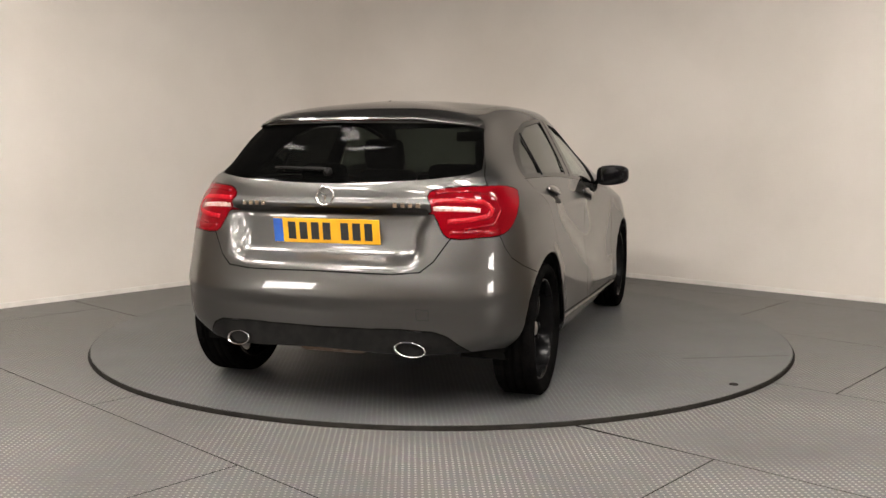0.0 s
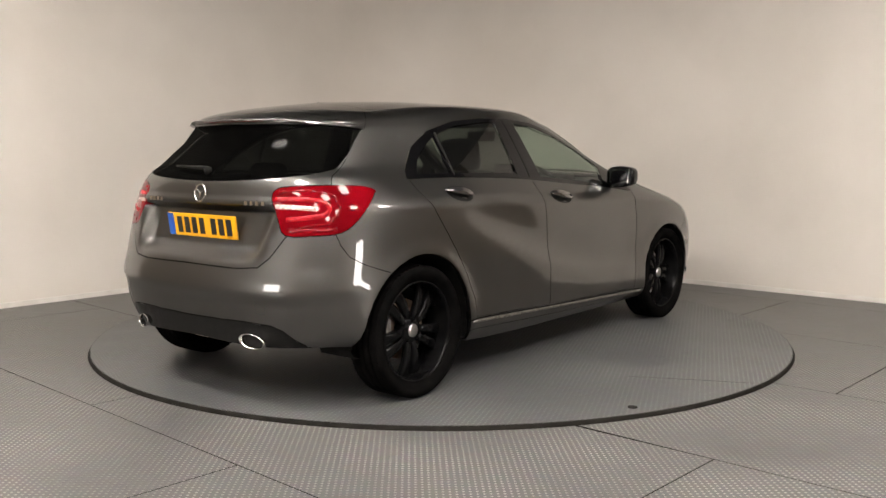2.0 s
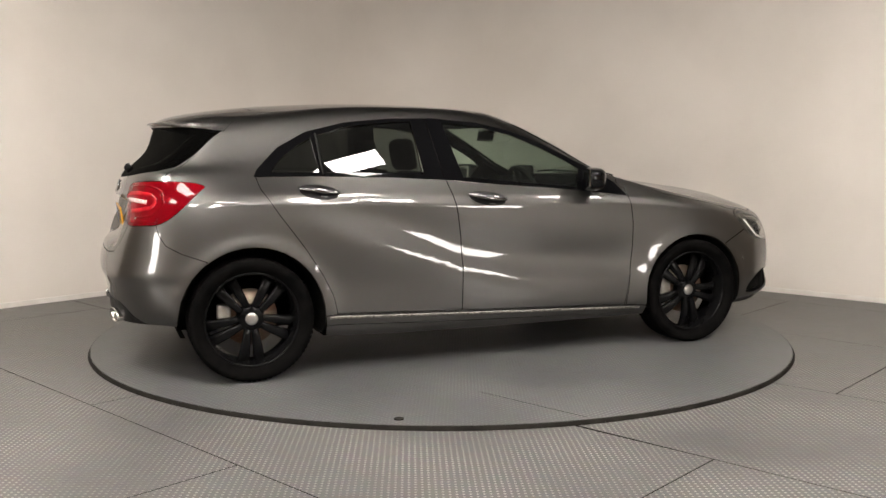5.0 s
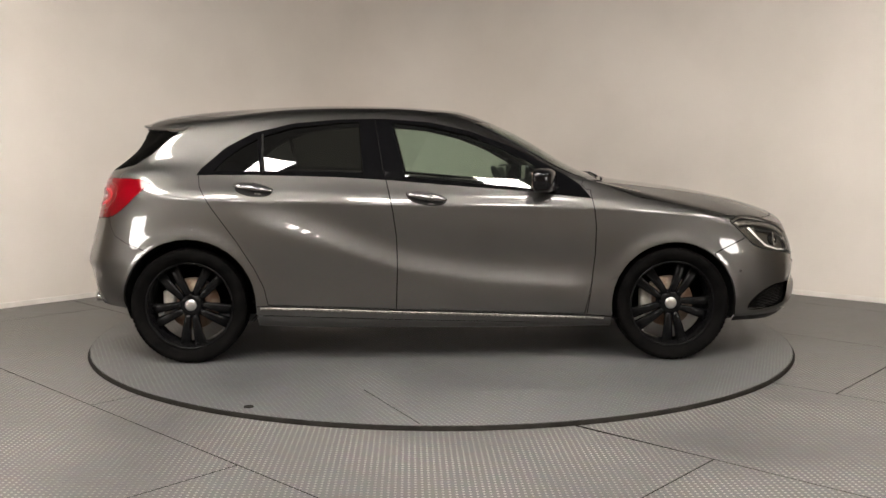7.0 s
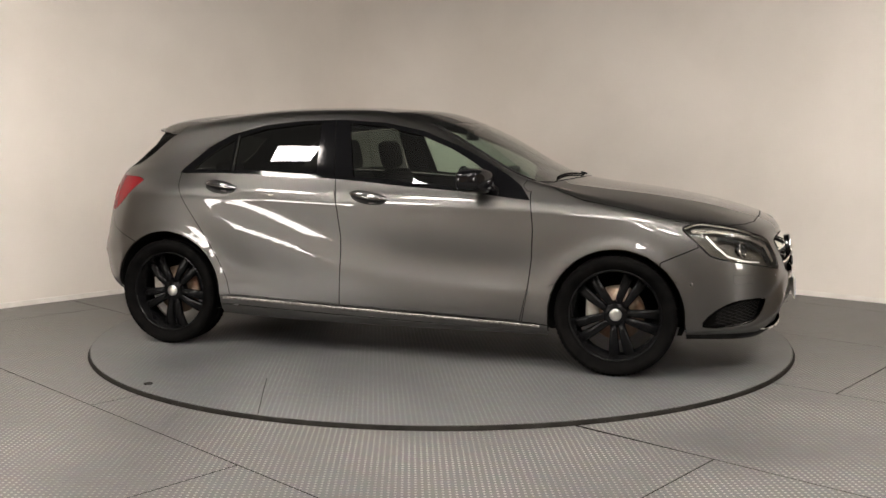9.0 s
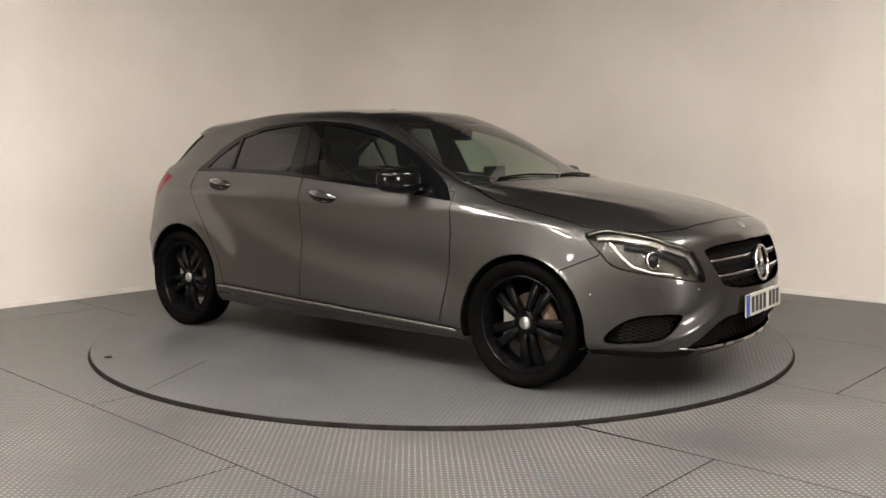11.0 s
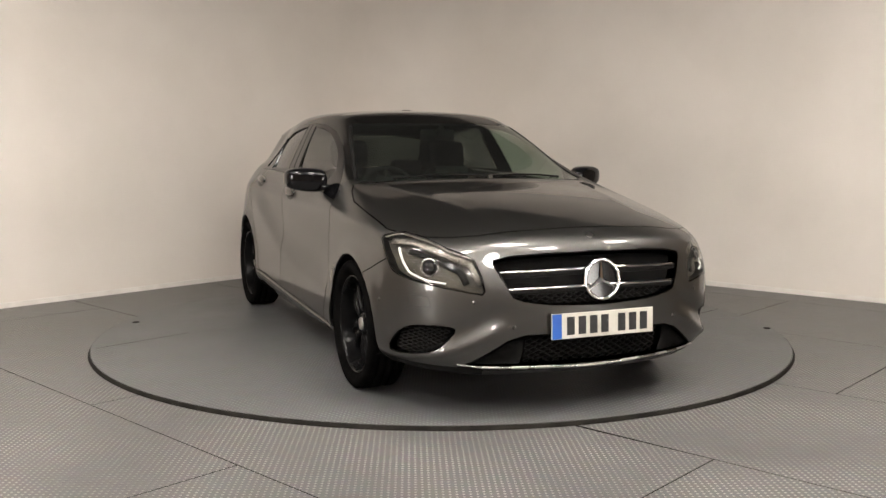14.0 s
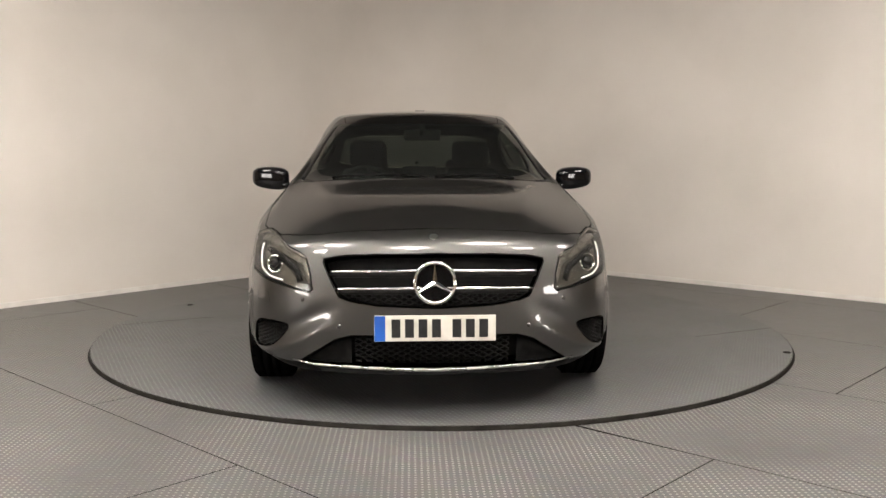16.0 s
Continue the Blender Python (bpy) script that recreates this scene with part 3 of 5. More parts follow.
def cut(name, view, pts, among=("rest",), where=None, flat=False, facing=0.02, rounded=0):
    """Cuts a polygon, seen from one side, out of the panels named, and gives the piece a name."""
    e1, e2, d = VIEWS[view]
    poly = list(pts) if flat else flat_points(view, pts)
    if rounded:
        poly = smoothed(poly, True, rounded)
    if name not in NAMES:
        NAMES.append(name)
    ids = {NAMES.index(a) for a in among if a in NAMES}
    SHELL.normal_update()

    def near():
        return [f for f in SHELL.faces if f[KIND] in ids and f.normal.dot(d) > facing and (where is None or where(f.calc_center_median()))]

    cand = near()
    boxes = {}
    for f in cand:
        q = [(e1.dot(v.co), e2.dot(v.co)) for v in f.verts]
        boxes[f] = (min(a for a, _ in q), max(a for a, _ in q), min(b for _, b in q), max(b for _, b in q))
    n = len(poly)
    for i in range(n):
        a, b = poly[i], poly[(i + 1) % n]
        x0, x1, y0, y1 = min(a[0], b[0]), max(a[0], b[0]), min(a[1], b[1]), max(a[1], b[1])
        hit = [f for f, bx in boxes.items() if bx[1] >= x0 - 1e-5 and bx[0] <= x1 + 1e-5 and bx[3] >= y0 - 1e-5 and bx[2] <= y1 + 1e-5]
        if not hit:
            continue
        no = e1 * -(b[1] - a[1]) + e2 * (b[0] - a[0])
        if no.length < 1e-9:
            continue
        no.normalize()
        co = e1 * a[0] + e2 * a[1]
        es = {e for f in hit for e in f.edges}
        vs = {v for f in hit for v in f.verts}
        for f in hit:
            del boxes[f]
        r = bmesh.ops.bisect_plane(SHELL, geom=[*hit, *es, *vs], dist=1e-6, plane_co=co, plane_no=no)
        again = {g for g in r["geom"] if isinstance(g, bmesh.types.BMFace)} | {f for f in hit if f.is_valid}
        for f in again:
            q = [(e1.dot(v.co), e2.dot(v.co)) for v in f.verts]
            boxes[f] = (min(u for u, _ in q), max(u for u, _ in q), min(u for _, u in q), max(u for _, u in q))
    SHELL.normal_update()
    k = NAMES.index(name)
    for f in near():
        c = f.calc_center_median()
        if in_polygon(poly, e1.dot(c), e2.dot(c)):
            f[KIND] = k


def circle(c, r, n=40):
    return [(c[0] + r * math.cos(2 * math.pi * i / n), c[1] + r * math.sin(2 * math.pi * i / n)) for i in range(n)]


OUT = lambda c: c.y > 0.55
for cx, cz, r in (ARCH_F, ARCH_R):
    cut("arch", "side", circle((cx, cz), r), flat=True, where=lambda c: c.y > 0.5)
    cut("arch", "side", [(cx - r * .995, cz), (cx + r * .995, cz), (cx + r * 1.06, 0.05), (cx - r * (1.0 if cx > 0 else .96), 0.05)], flat=True, where=lambda c: c.y > 0.5)
# side windows
DLO = [(-1.312, 1.042), (-1.291, 1.078), (-1.170, 1.191), (-1.014, 1.275), (-.790, 1.330), (-.533, 1.353), (-.275, 1.357), (-.016, 1.338), (.213, 1.290), (.439, 1.203), (.599, 1.124), (.751, 1.040), (.827, .988), (.881, .916), (.613, .944), (.423, .963), (.106, .985), (-.209, 1.013), (-.524, 1.032), (-.838, 1.041), (-1.090, 1.044)]
cut("window_frame", "side", DLO, flat=True, where=OUT)
cut("quarter_glass", "side", [(-1.225, 1.062), (-1.164, 1.131), (-1.073, 1.198), (-.990, 1.243), (-.965, 1.062)], ("window_frame",), flat=True)
cut("rear_door_glass", "side", [(-.938, 1.062), (-.961, 1.255), (-.789, 1.307), (-.532, 1.333), (-.417, 1.338), (-.389, 1.053)], ("window_frame",), flat=True)
cut("front_door_glass", "side", [(-.156, 1.030), (-.233, 1.335), (-.016, 1.315), (.211, 1.264), (.404, 1.186), (.545, 1.110), (.605, 1.070), (.555, .966), (.265, .993)], ("window_frame",), flat=True)
# windscreen, bonnet, lamps, grille
cut("windscreen", "top", [(.392, -.1), (.385, .2), (.33, .42), (.245, .540), (.44, .600), (.70, .668), (.885, .698), (.975, .61), (1.02, .40), (1.045, .2), (1.05, -.1)], flat=True, where=lambda c: c.z > .95)
cut("headlight", "nose", [(1.678, .828, .775), (1.697, .804, .796), (1.755, .751, .810), (1.900, .694, .789), (2.022, .638, .750), (2.091, .548, .708), (2.143, .516, .577), (2.126, .564, .569), (2.046, .693, .594), (1.927, .785, .616), (1.822, .826, .643), (1.771, .832, .690)], where=lambda c: c.x > 1.4, rounded=2)
cut("bonnet", "top", [(1.062, -.1), (1.057, .2), (1.03, .42), (.975, .63), (.925, .695), (.96, .74), (1.037, .774), (1.173, .805), (1.390, .808), (1.653, .797), (1.739, .771), (1.900, .690), (1.984, .600), (2.029, .502), (2.062, .25), (2.072, -.1)], flat=True, where=lambda c: c.z > .75 and c.x > .9)
cut("cowl", "top", [(.97, -.1), (.90, .66), (.93, .70), (1.1, .5), (1.1, -.1)], flat=True, where=lambda c: c.z > .95)
cut("grille", "front", [(-.1, .736), (.20, .732), (.40, .722), (.478, .706), (.482, .690), (.449, .618), (.412, .548), (.36, .530), (.25, .515), (-.1, .503)], flat=True, where=lambda c: c.x > 1.9)
cut("lower_intake", "front", [(-.1, .388), (.36, .382), (.43, .362), (.517, .303), (.60, .246), (.50, .238), (.318, .236), (-.1, .229)], flat=True, where=lambda c: c.x > 1.8)
cut("lip", "front", [(-.1, .226), (.318, .233), (.50, .235), (.61, .243), (.62, .232), (.50, .222), (.32, .214), (-.1, .207)], flat=True, where=lambda c: c.x > 1.8)
cut("side_intake", "nose", [(1.787, .828, .284), (1.844, .825, .358), (1.934, .789, .409), (2.027, .723, .421), (2.092, .641, .411), (2.065, .672, .350), (2.018, .712, .309), (1.921, .774, .287)], where=lambda c: c.x > 1.5, rounded=3)
# tail
cut("tail_light", "tail", [(-1.910, .478, .961), (-1.890, .490, 1.003), (-1.857, .566, 1.017), (-1.748, .704, 1.022), (-1.623, .759, 1.017), (-1.560, .784, .998), (-1.575, .792, .980), (-1.623, .810, .940), (-1.699, .811, .868), (-1.779, .784, .814), (-1.863, .711, .803), (-1.928, .583, .801), (-1.921, .529, .867)], where=lambda c: c.x < -1.3 and c.z > .7, rounded=3)
cut("rear_window", "rear", [(-.1, 1.302), (.40, 1.298), (.53, 1.292), (.592, 1.279), (.632, 1.168), (.650, 1.092), (.617, 1.072), (.443, 1.050), (.166, 1.035), (-.1, 1.030)], flat=True, where=lambda c: c.x < -1.35 and c.z > 1.0, facing=.05)
cut("spoiler", "top", [(-1.262, -.1), (-1.257, .407), (-1.30, .47), (-1.392, .570), (-1.44, .60), (-2.0, .62), (-2.0, -.1)], flat=True, where=lambda c: c.z > 1.275)
cut("tailgate", "rear", [(-.1, 1.33), (.50, 1.33), (.585, 1.285), (.637, 1.154), (.662, 1.091), (.700, 1.022), (.70, .9), (.578, .795), (.518, .701), (.464, .656), (.344, .646), (-.1, .651)], flat=True, where=lambda c: c.x < -1.4)
cut("diffuser", "rear", [(-.1, .397), (.366, .405), (.52, .397), (.575, .375), (.63, .32), (.70, .25), (.7, .1), (-.1, .1)], flat=True, where=lambda c: c.x < -1.6, facing=-.3)
# doors, sill, wings, bumpers
REAR_EDGE = [(-1.305, 1.047), (-1.289, .980), (-1.212, .859), (-1.076, .673), (-.987, .532), (-.933, .422), (-.913, .327)]
MID_EDGE = [(-.205, .300), (-.198, .539), (-.203, .699), (-.224, .850), (-.246, .948), (-.272, 1.060)]
FRONT_EDGE = [(.848, .268), (.886, .441), (.905, .601), (.909, .760), (.899, .854), (.885, .935)]
cut("sill", "side", [(-1.10, .318), (-.913, .323), (-.205, .296), (.848, .264), (1.08, .248), (1.08, .05), (-1.10, .05)], flat=True, where=OUT, facing=-.6)
cut("sill_under", "side", [(-1.10, .262), (-.913, .266), (-.205, .240), (.848, .212), (1.08, .200), (1.08, .05), (-1.10, .05)], ("sill",), flat=True, where=OUT, facing=-.6)
cut("rear_door", "side", REAR_EDGE + MID_EDGE, flat=True, where=OUT)
cut("front_door", "side", MID_EDGE + [(.885, .96)] + FRONT_EDGE[::-1], flat=True, where=OUT)
cut("front_skirt", "side", [(1.58, .0), (1.58, .236), (2.5, .236), (2.5, .0)], flat=True, where=lambda c: c.x > 1.5 and c.y > .5, facing=-1.1)
cut("front_bumper", "side", [(1.757, .689), (1.576, .609), (1.55, .05), (2.5, .05), (2.5, .9), (1.757, .9)], flat=True, facing=-1.1)
cut("rear_bumper", "side", [(-1.80, .82), (-1.787, .76), (-1.759, .709), (-1.685, .667), (-1.569, .627), (-1.60, .05), (-2.4, .05), (-2.4, .82)], flat=True, facing=-1.1)
cut("fender", "side", [(.848, .2), (.886, .441), (.905, .601), (.909, .760), (.899, .854), (.885, .935), (.835, .99), (.87, 1.04), (1.0, 1.06), (1.8, .95), (1.8, .05)], flat=True, facing=-1.1)
cut("roof", "top", [(.5, -.1), (.38, .2), (.335, .40), (.255, .485), (-.10, .515), (-.40, .525), (-.80, .515), (-1.10, .49), (-1.26, .44), (-1.27, -.1)], flat=True, where=lambda c: c.z > 1.25)
SHELL.normal_update()


# ---- from pieces to parts ----
def piece(name, shift=0.0, gap=0.0032, lip=0.005):
    """The faces of one piece as points, faces and normals on the side y >= 0: drawn in by the gap at its edge, with a folded rim."""
    k = NAMES.index(name)
    faces = [f for f in SHELL.faces if f[KIND] == k]
    idx, pts, nrm = {}, [], []
    for f in faces:
        for v in f.verts:
            if v not in idx:
                idx[v] = len(pts)
                n = surface_normal(v.co)
                pts.append(v.co.copy())
                nrm.append(n)
    keep = {e for f in faces for e in f.edges}
    inset = {}
    rim = []
    fs = set(faces)
    for e in keep:
        inner = [f for f in e.link_faces if f in fs]
        if len(inner) == 1 and not (abs(e.verts[0].co.y) < 1e-4 and abs(e.verts[1].co.y) < 1e-4):
            f = inner[0]
            loop = next(l for l in f.loops if l.edge == e)
            a, b = loop.vert, loop.link_loop_next.vert
            t = (b.co - a.co)
            if t.length < 1e-7:
                continue
            inward = f.normal.cross(t).normalized()
            for v in (a, b):
                inset.setdefault(v, []).append(inward)
            rim.append((a, b))
    for v, dirs in inset.items():
        d = sum(dirs, Vector())
        if d.length > 1e-6:
            d.normalize()
            if abs(v.co.y) < 1e-4:
                d.y = 0
            pts[idx[v]] = v.co + d * gap
    polys = [[idx[v] for v in f.verts] for f in faces]
    pts = [p + n * shift for p, n in zip(pts, nrm)]
    if lip:
        back = {}
        for a, b in rim:
            for v in (a, b):
                if v not in back:
                    i = idx[v]
                    d = sum(inset[v], Vector()).normalized() if v in inset else Vector()
                    back[v] = (len(pts), len(pts) + 1)
                    side = (-d).normalized() if d.length else nrm[i]
                    pts += [pts[i].copy(), pts[i] - nrm[i] * lip + d * 0.003]
                    nrm += [side, side]
        for a, b in rim:
            polys.append([back[b][0], back[a][0], back[a][1], back[b][1]])
    return pts, polys, nrm


def even_pane(pts, nrm):
    """Draws a side pane on to one even curved sheet, as glass is bent."""
    a = np.array([tuple(p) for p in pts])
    x, z = a[:, 0], a[:, 2]
    A = np.stack([np.ones_like(x), x, z, x * x, x * z, z * z], 1)
    c = np.linalg.lstsq(A, a[:, 1], rcond=None)[0]
    bow_x, bow_z = min(c[3], -.025), min(c[5], -.40)
    rest = np.linalg.lstsq(A[:, [0, 1, 2, 4]], a[:, 1] - bow_x * x * x - bow_z * z * z, rcond=None)[0]
    c = np.array([rest[0], rest[1], rest[2], bow_x, rest[3], bow_z])
    y = A @ c
    y -= min(max(float((y - a[:, 1]).max()), 0), .02)     # stays inside its frame
    n = np.stack([-(c[1] + 2 * c[3] * x + c[4] * z), np.ones_like(x), -(c[2] + c[4] * x + 2 * c[5] * z)], 1)
    n /= np.linalg.norm(n, axis=1, keepdims=True)
    return [Vector((p, q, r)) for p, q, r in zip(x, y, z)], [Vector(q) for q in n]


def panel(name, mat, parent, label="", halves="both", object_name=None, pane=False, **how):
    """One part from a piece: across the middle ('both'), or on one side ('left' y > 0, 'right' y < 0)."""
    pts, polys, nrm = piece(name, **how)
    if pane:
        pts, nrm = even_pane(pts, nrm)
    P, F, N = [], [], []
    if halves in ("both", "left"):
        P += pts
        F += polys
        N += nrm
    if halves in ("both", "right"):
        o = len(P)
        P += [Vector((p.x, -p.y, p.z)) for p in pts]
        N += [Vector((n.x, -n.y, n.z)) for n in nrm]
        F += [[o + i for i in reversed(f)] for f in polys]
    me = bpy.data.meshes.new(object_name or name)
    me.from_pydata([tuple(p) for p in P], [], F)
    me.materials.append(mat)
    for p in me.polygons:
        p.use_smooth = True
    me.normals_split_custom_set_from_vertices([tuple(n) for n in N])
    ob = new(object_name or name, me)
    ob.parent = parent
    return tagged(ob, label) if label else ob


def meet(x, z):
    """Point and normal of the side y > 0 at x, z."""
    co, _, _, _ = TREE.ray_cast(Vector((x, 2, z)), Vector((0, -1, 0)))
    return co, surface_normal(co)


def meet_end(y, z, ahead=True):
    s = 1 if ahead else -1
    co, _, _, _ = TREE.ray_cast(Vector((3 * s, max(y, 1e-4), z)), Vector((-s, 0, 0)))
    return co, surface_normal(co)


def mirrored(p):
    return Vector((p[0], -p[1], p[2]))


def tube(bm, pts, r, n=8, closed=False):
    """A round bar along points."""
    rings = []
    k = len(pts)
    for i, p in enumerate(pts):
        p = Vector(p)
        a = Vector(pts[(i - 1) % k if closed else max(i - 1, 0)])
        b = Vector(pts[(i + 1) % k if closed else min(i + 1, k - 1)])
        t = (b - a).normalized()
        u = t.orthogonal() if abs(t.z) > .95 else t.cross(Vector((0, 0, 1)))
        u.normalize()
        w = t.cross(u)
        rr = r(i / max(k - 1, 1)) if callable(r) else r
        rings.append([bm.verts.new(p + (u * math.cos(2 * math.pi * j / n) + w * math.sin(2 * math.pi * j / n)) * rr) for j in range(n)])
    pairs = list(zip(rings, rings[1:])) + ([(rings[-1], rings[0])] if closed else [])
    for a, b in pairs:
        for j in range(n):
            bm.faces.new((a[j], a[(j + 1) % n], b[(j + 1) % n], b[j]))
    if not closed:
        bm.faces.new(rings[0][::-1])
        bm.faces.new(rings[-1])
    bmesh.ops.recalc_face_normals(bm, faces=bm.faces)
    return bm


def lathe(profile, n=48, axis="y"):
    """Turns (distance along the axis, radius) points round the axis."""
    bm = bmesh.new()
    rings = []
    for h, r in profile:
        rings.append([bm.verts.new((r * math.cos(2 * math.pi * i / n), h, r * math.sin(2 * math.pi * i / n))) for i in range(n)])
    for a, b in zip(rings, rings[1:]):
        for i in range(n):
            bm.faces.new((a[i], a[(i + 1) % n], b[(i + 1) % n], b[i]))
    bmesh.ops.recalc_face_normals(bm, faces=bm.faces)
    return bm


def ribbon(pts, half, lift, thick=0.003):
    """A raised strip along surface points (point, normal)."""
    bm = bmesh.new()
    rows = []
    k = len(pts)
    for i, (p, n) in enumerate(pts):
        t = (pts[min(i + 1, k - 1)][0] - pts[max(i - 1, 0)][0]).normalized()
        s = n.cross(t).normalized()
        h = half(i / (k - 1)) if callable(half) else half
        c = p + n * lift
        rows.append([bm.verts.new(q) for q in (c - s * h, c - s * h * .8 + n * thick, c + s * h * .8 + n * thick, c + s * h)])
    for a, b in zip(rows, rows[1:]):
        for j in range(3):
            bm.faces.new((a[j], a[j + 1], b[j + 1], b[j]))
    for r in (rows[0], rows[-1]):
        bm.faces.new(r)
    bmesh.ops.recalc_face_normals(bm, faces=bm.faces)
    return bm


def resample(pts, n):
    pts = [Vector(p) for p in pts]
    d = [0]
    for a, b in zip(pts, pts[1:]):
        d.append(d[-1] + (b - a).length)
    out = []
    for i in range(n):
        s = d[-1] * i / (n - 1)
        k = max(j for j in range(len(d)) if d[j] <= s + 1e-9)
        k = min(k, len(pts) - 2)
        f = (s - d[k]) / max(d[k + 1] - d[k], 1e-9)
        out.append(pts[k].lerp(pts[k + 1], f))
    return out


def on_surface(pts, n=16):
    """Points drawn on to the car's surface, with normals."""
    out = []
    for p in resample(pts, n):
        co, _, _, _ = TREE.find_nearest(p)
        out.append((co, surface_normal(co)))
    return out


def flip(bm):
    for v in bm.verts:
        v.co.y = -v.co.y
    bmesh.ops.reverse_faces(bm, faces=bm.faces[:])
    return bm


SIDES = (("right", -1), ("left", 1))
panel("bonnet", M_PAINT, car, gap=.0045)
panel("roof", M_PAINT, car)
tailgate = panel("tailgate", M_PAINT, car)
panel("spoiler", M_PAINT, tailgate, gap=0.001)
panel("rear_window", M_REAR, tailgate, "dark tinted rear window glass", gap=0.0, lip=0)
front_bumper = panel("front_bumper", M_PAINT, car)
for half, s in SIDES:
    panel("front_skirt", M_TRIM, front_bumper, "black plastic under edge of the bumper", halves=half, gap=0.0005)
rear_bumper = panel("rear_bumper", M_PAINT, car)
panel("windscreen", M_WIND, car, "clear green-tinted windscreen", gap=0.0, lip=0)
panel("cowl", M_TRIM, car, "black plastic cowl strip")
panel("diffuser", M_TRIM, rear_bumper, "black plastic diffuser")
doors = {}
for half, s in SIDES:
    panel("fender", M_PAINT, car, halves=half)
    panel("sill", M_PAINT, car, halves=half)
    panel("sill_under", M_PAINT, car, "lower edge of the grey sill", halves=half, gap=0.0005)
    panel("rest", M_PAINT, car, halves=half, object_name="side_frame", gap=0.0012)
    doors[s] = (panel("front_door", M_PAINT, car, halves=half), panel("rear_door", M_PAINT, car, halves=half))
    panel("window_frame", M_GLOSS, car, "gloss black window surround", halves=half, gap=0.0, lip=0.006)
    panel("front_door_glass", M_SIDE, doors[s][0], "clear green-tinted side glass", halves=half, gap=0.0, lip=0, shift=-0.004, pane=True)
    panel("rear_door_glass", M_PRIV, doors[s][1], "dark tinted side glass", halves=half, gap=0.0, lip=0, shift=-0.004, pane=True)
    panel("quarter_glass", M_PRIV, doors[s][1], "dark tinted quarter glass", halves=half, gap=0.0, lip=0, shift=-0.004, pane=True)


# dark lining behind the panels, so that the joints read dark
def lining():
    ids = {NAMES.index(n) for n in ("bonnet", "roof", "tailgate", "spoiler", "front_bumper", "rear_bumper", "cowl", "fender", "sill", "rest", "front_door", "rear_door", "tail_light", "diffuser")}
    pts, fs, idx = [], [], {}
    for f in SHELL.faces:
        if f[KIND] in ids and f.calc_center_median().z < 1.42:
            row = []
            for v in f.verts:
                if v not in idx:
                    idx[v] = len(pts)
                    p = v.co - surface_normal(v.co) * 0.014
                    if abs(v.co.y) < 1e-4:
                        p.y = 0
                    pts.append(p)
                row.append(idx[v])
            fs.append(row)
    n = len(pts)
    me = bpy.data.meshes.new("lining")
    me.from_pydata([tuple(p) for p in pts] + [(p.x, -p.y, p.z) for p in pts], [], fs + [[n + i for i in reversed(f)] for f in fs])
    me.materials.append(M_DARK)
    new("lining", me).parent = car


lining()

# ---- under the car ----
bm = bmesh.new()
box(bm, -1.55, -0.55, 0.22, 1.90, 0.55, 0.25)
box(bm, -0.97, -0.80, 0.20, 0.97, 0.80, 0.23)
part("underbody", bm, M_DARK, car, "black underbody", smooth=False)
for (cx, cz, r) in (ARCH_F, ARCH_R):
    for half, s in SIDES:
        bm = bmesh.new()
        rows = []
        for i in range(25):
            a = radians(-28 + 236 * i / 24)
            hx, hz = cx + (r + .004) * math.cos(a), max(cz + (r + .004) * math.sin(a), .235)
            hit = TREE.ray_cast(Vector((hx, 2, max(hz, .30))), Vector((0, -1, 0)))[0]
            edge = min(hit.y - .014, .868) if hit else .80
            rows.append([bm.verts.new((hx, s * y, hz)) for y in (edge, edge - .028, .56)])
        for a, b in zip(rows, rows[1:]):
            bm.faces.new((a[0], a[1], b[1], b[0]))
            bm.faces.new((a[1], a[2], b[2], b[1]))
        bm.faces.new([q[2] for q in rows])
        bmesh.ops.recalc_face_normals(bm, faces=bm.faces)
        part("wheel_housing", bm, M_DARK, car, smooth=False)

# ---- wheels ----
def spoke_mesh(angle):
    """One bar of a twin spoke, tapered, from the hub to the rim; the wheel's outer face looks along -y."""
    bm = bmesh.new()
    rows = []
    for s in range(7):
        f = s / 6
        r = .052 + (.226 - .052) * f
        half = .0165 + .0145 * f
        off = .0185 + .0235 * f
        face = -.030 - .012 * math.sin(math.pi * min(f * 1.1, 1)) + .012 * f
        rows.append((r, off, half, face))
    rings = []
    for r, off, half, face in rows:
        ring_ = []
        for u, h in ((-half, .030), (-half * .95, .006), (-half * .55, 0), (half * .55, 0), (half * .95, .006), (half, .030)):
            ring_.append(bm.verts.new((off + u, face + h, r)))
        rings.append(ring_)
    for a, b in zip(rings, rings[1:]):
        for j in range(5):
            bm.faces.new((a[j], a[j + 1], b[j + 1], b[j]))
        bm.faces.new((a[5], a[0], b[0], b[5]))
    bm.faces.new(rings[0])
    bm.faces.new(rings[-1])
    bmesh.ops.recalc_face_normals(bm, faces=bm.faces)
    bmesh.ops.transform(bm, matrix=Matrix.Rotation(angle, 4, "Y"), verts=bm.verts[:])
    return bm


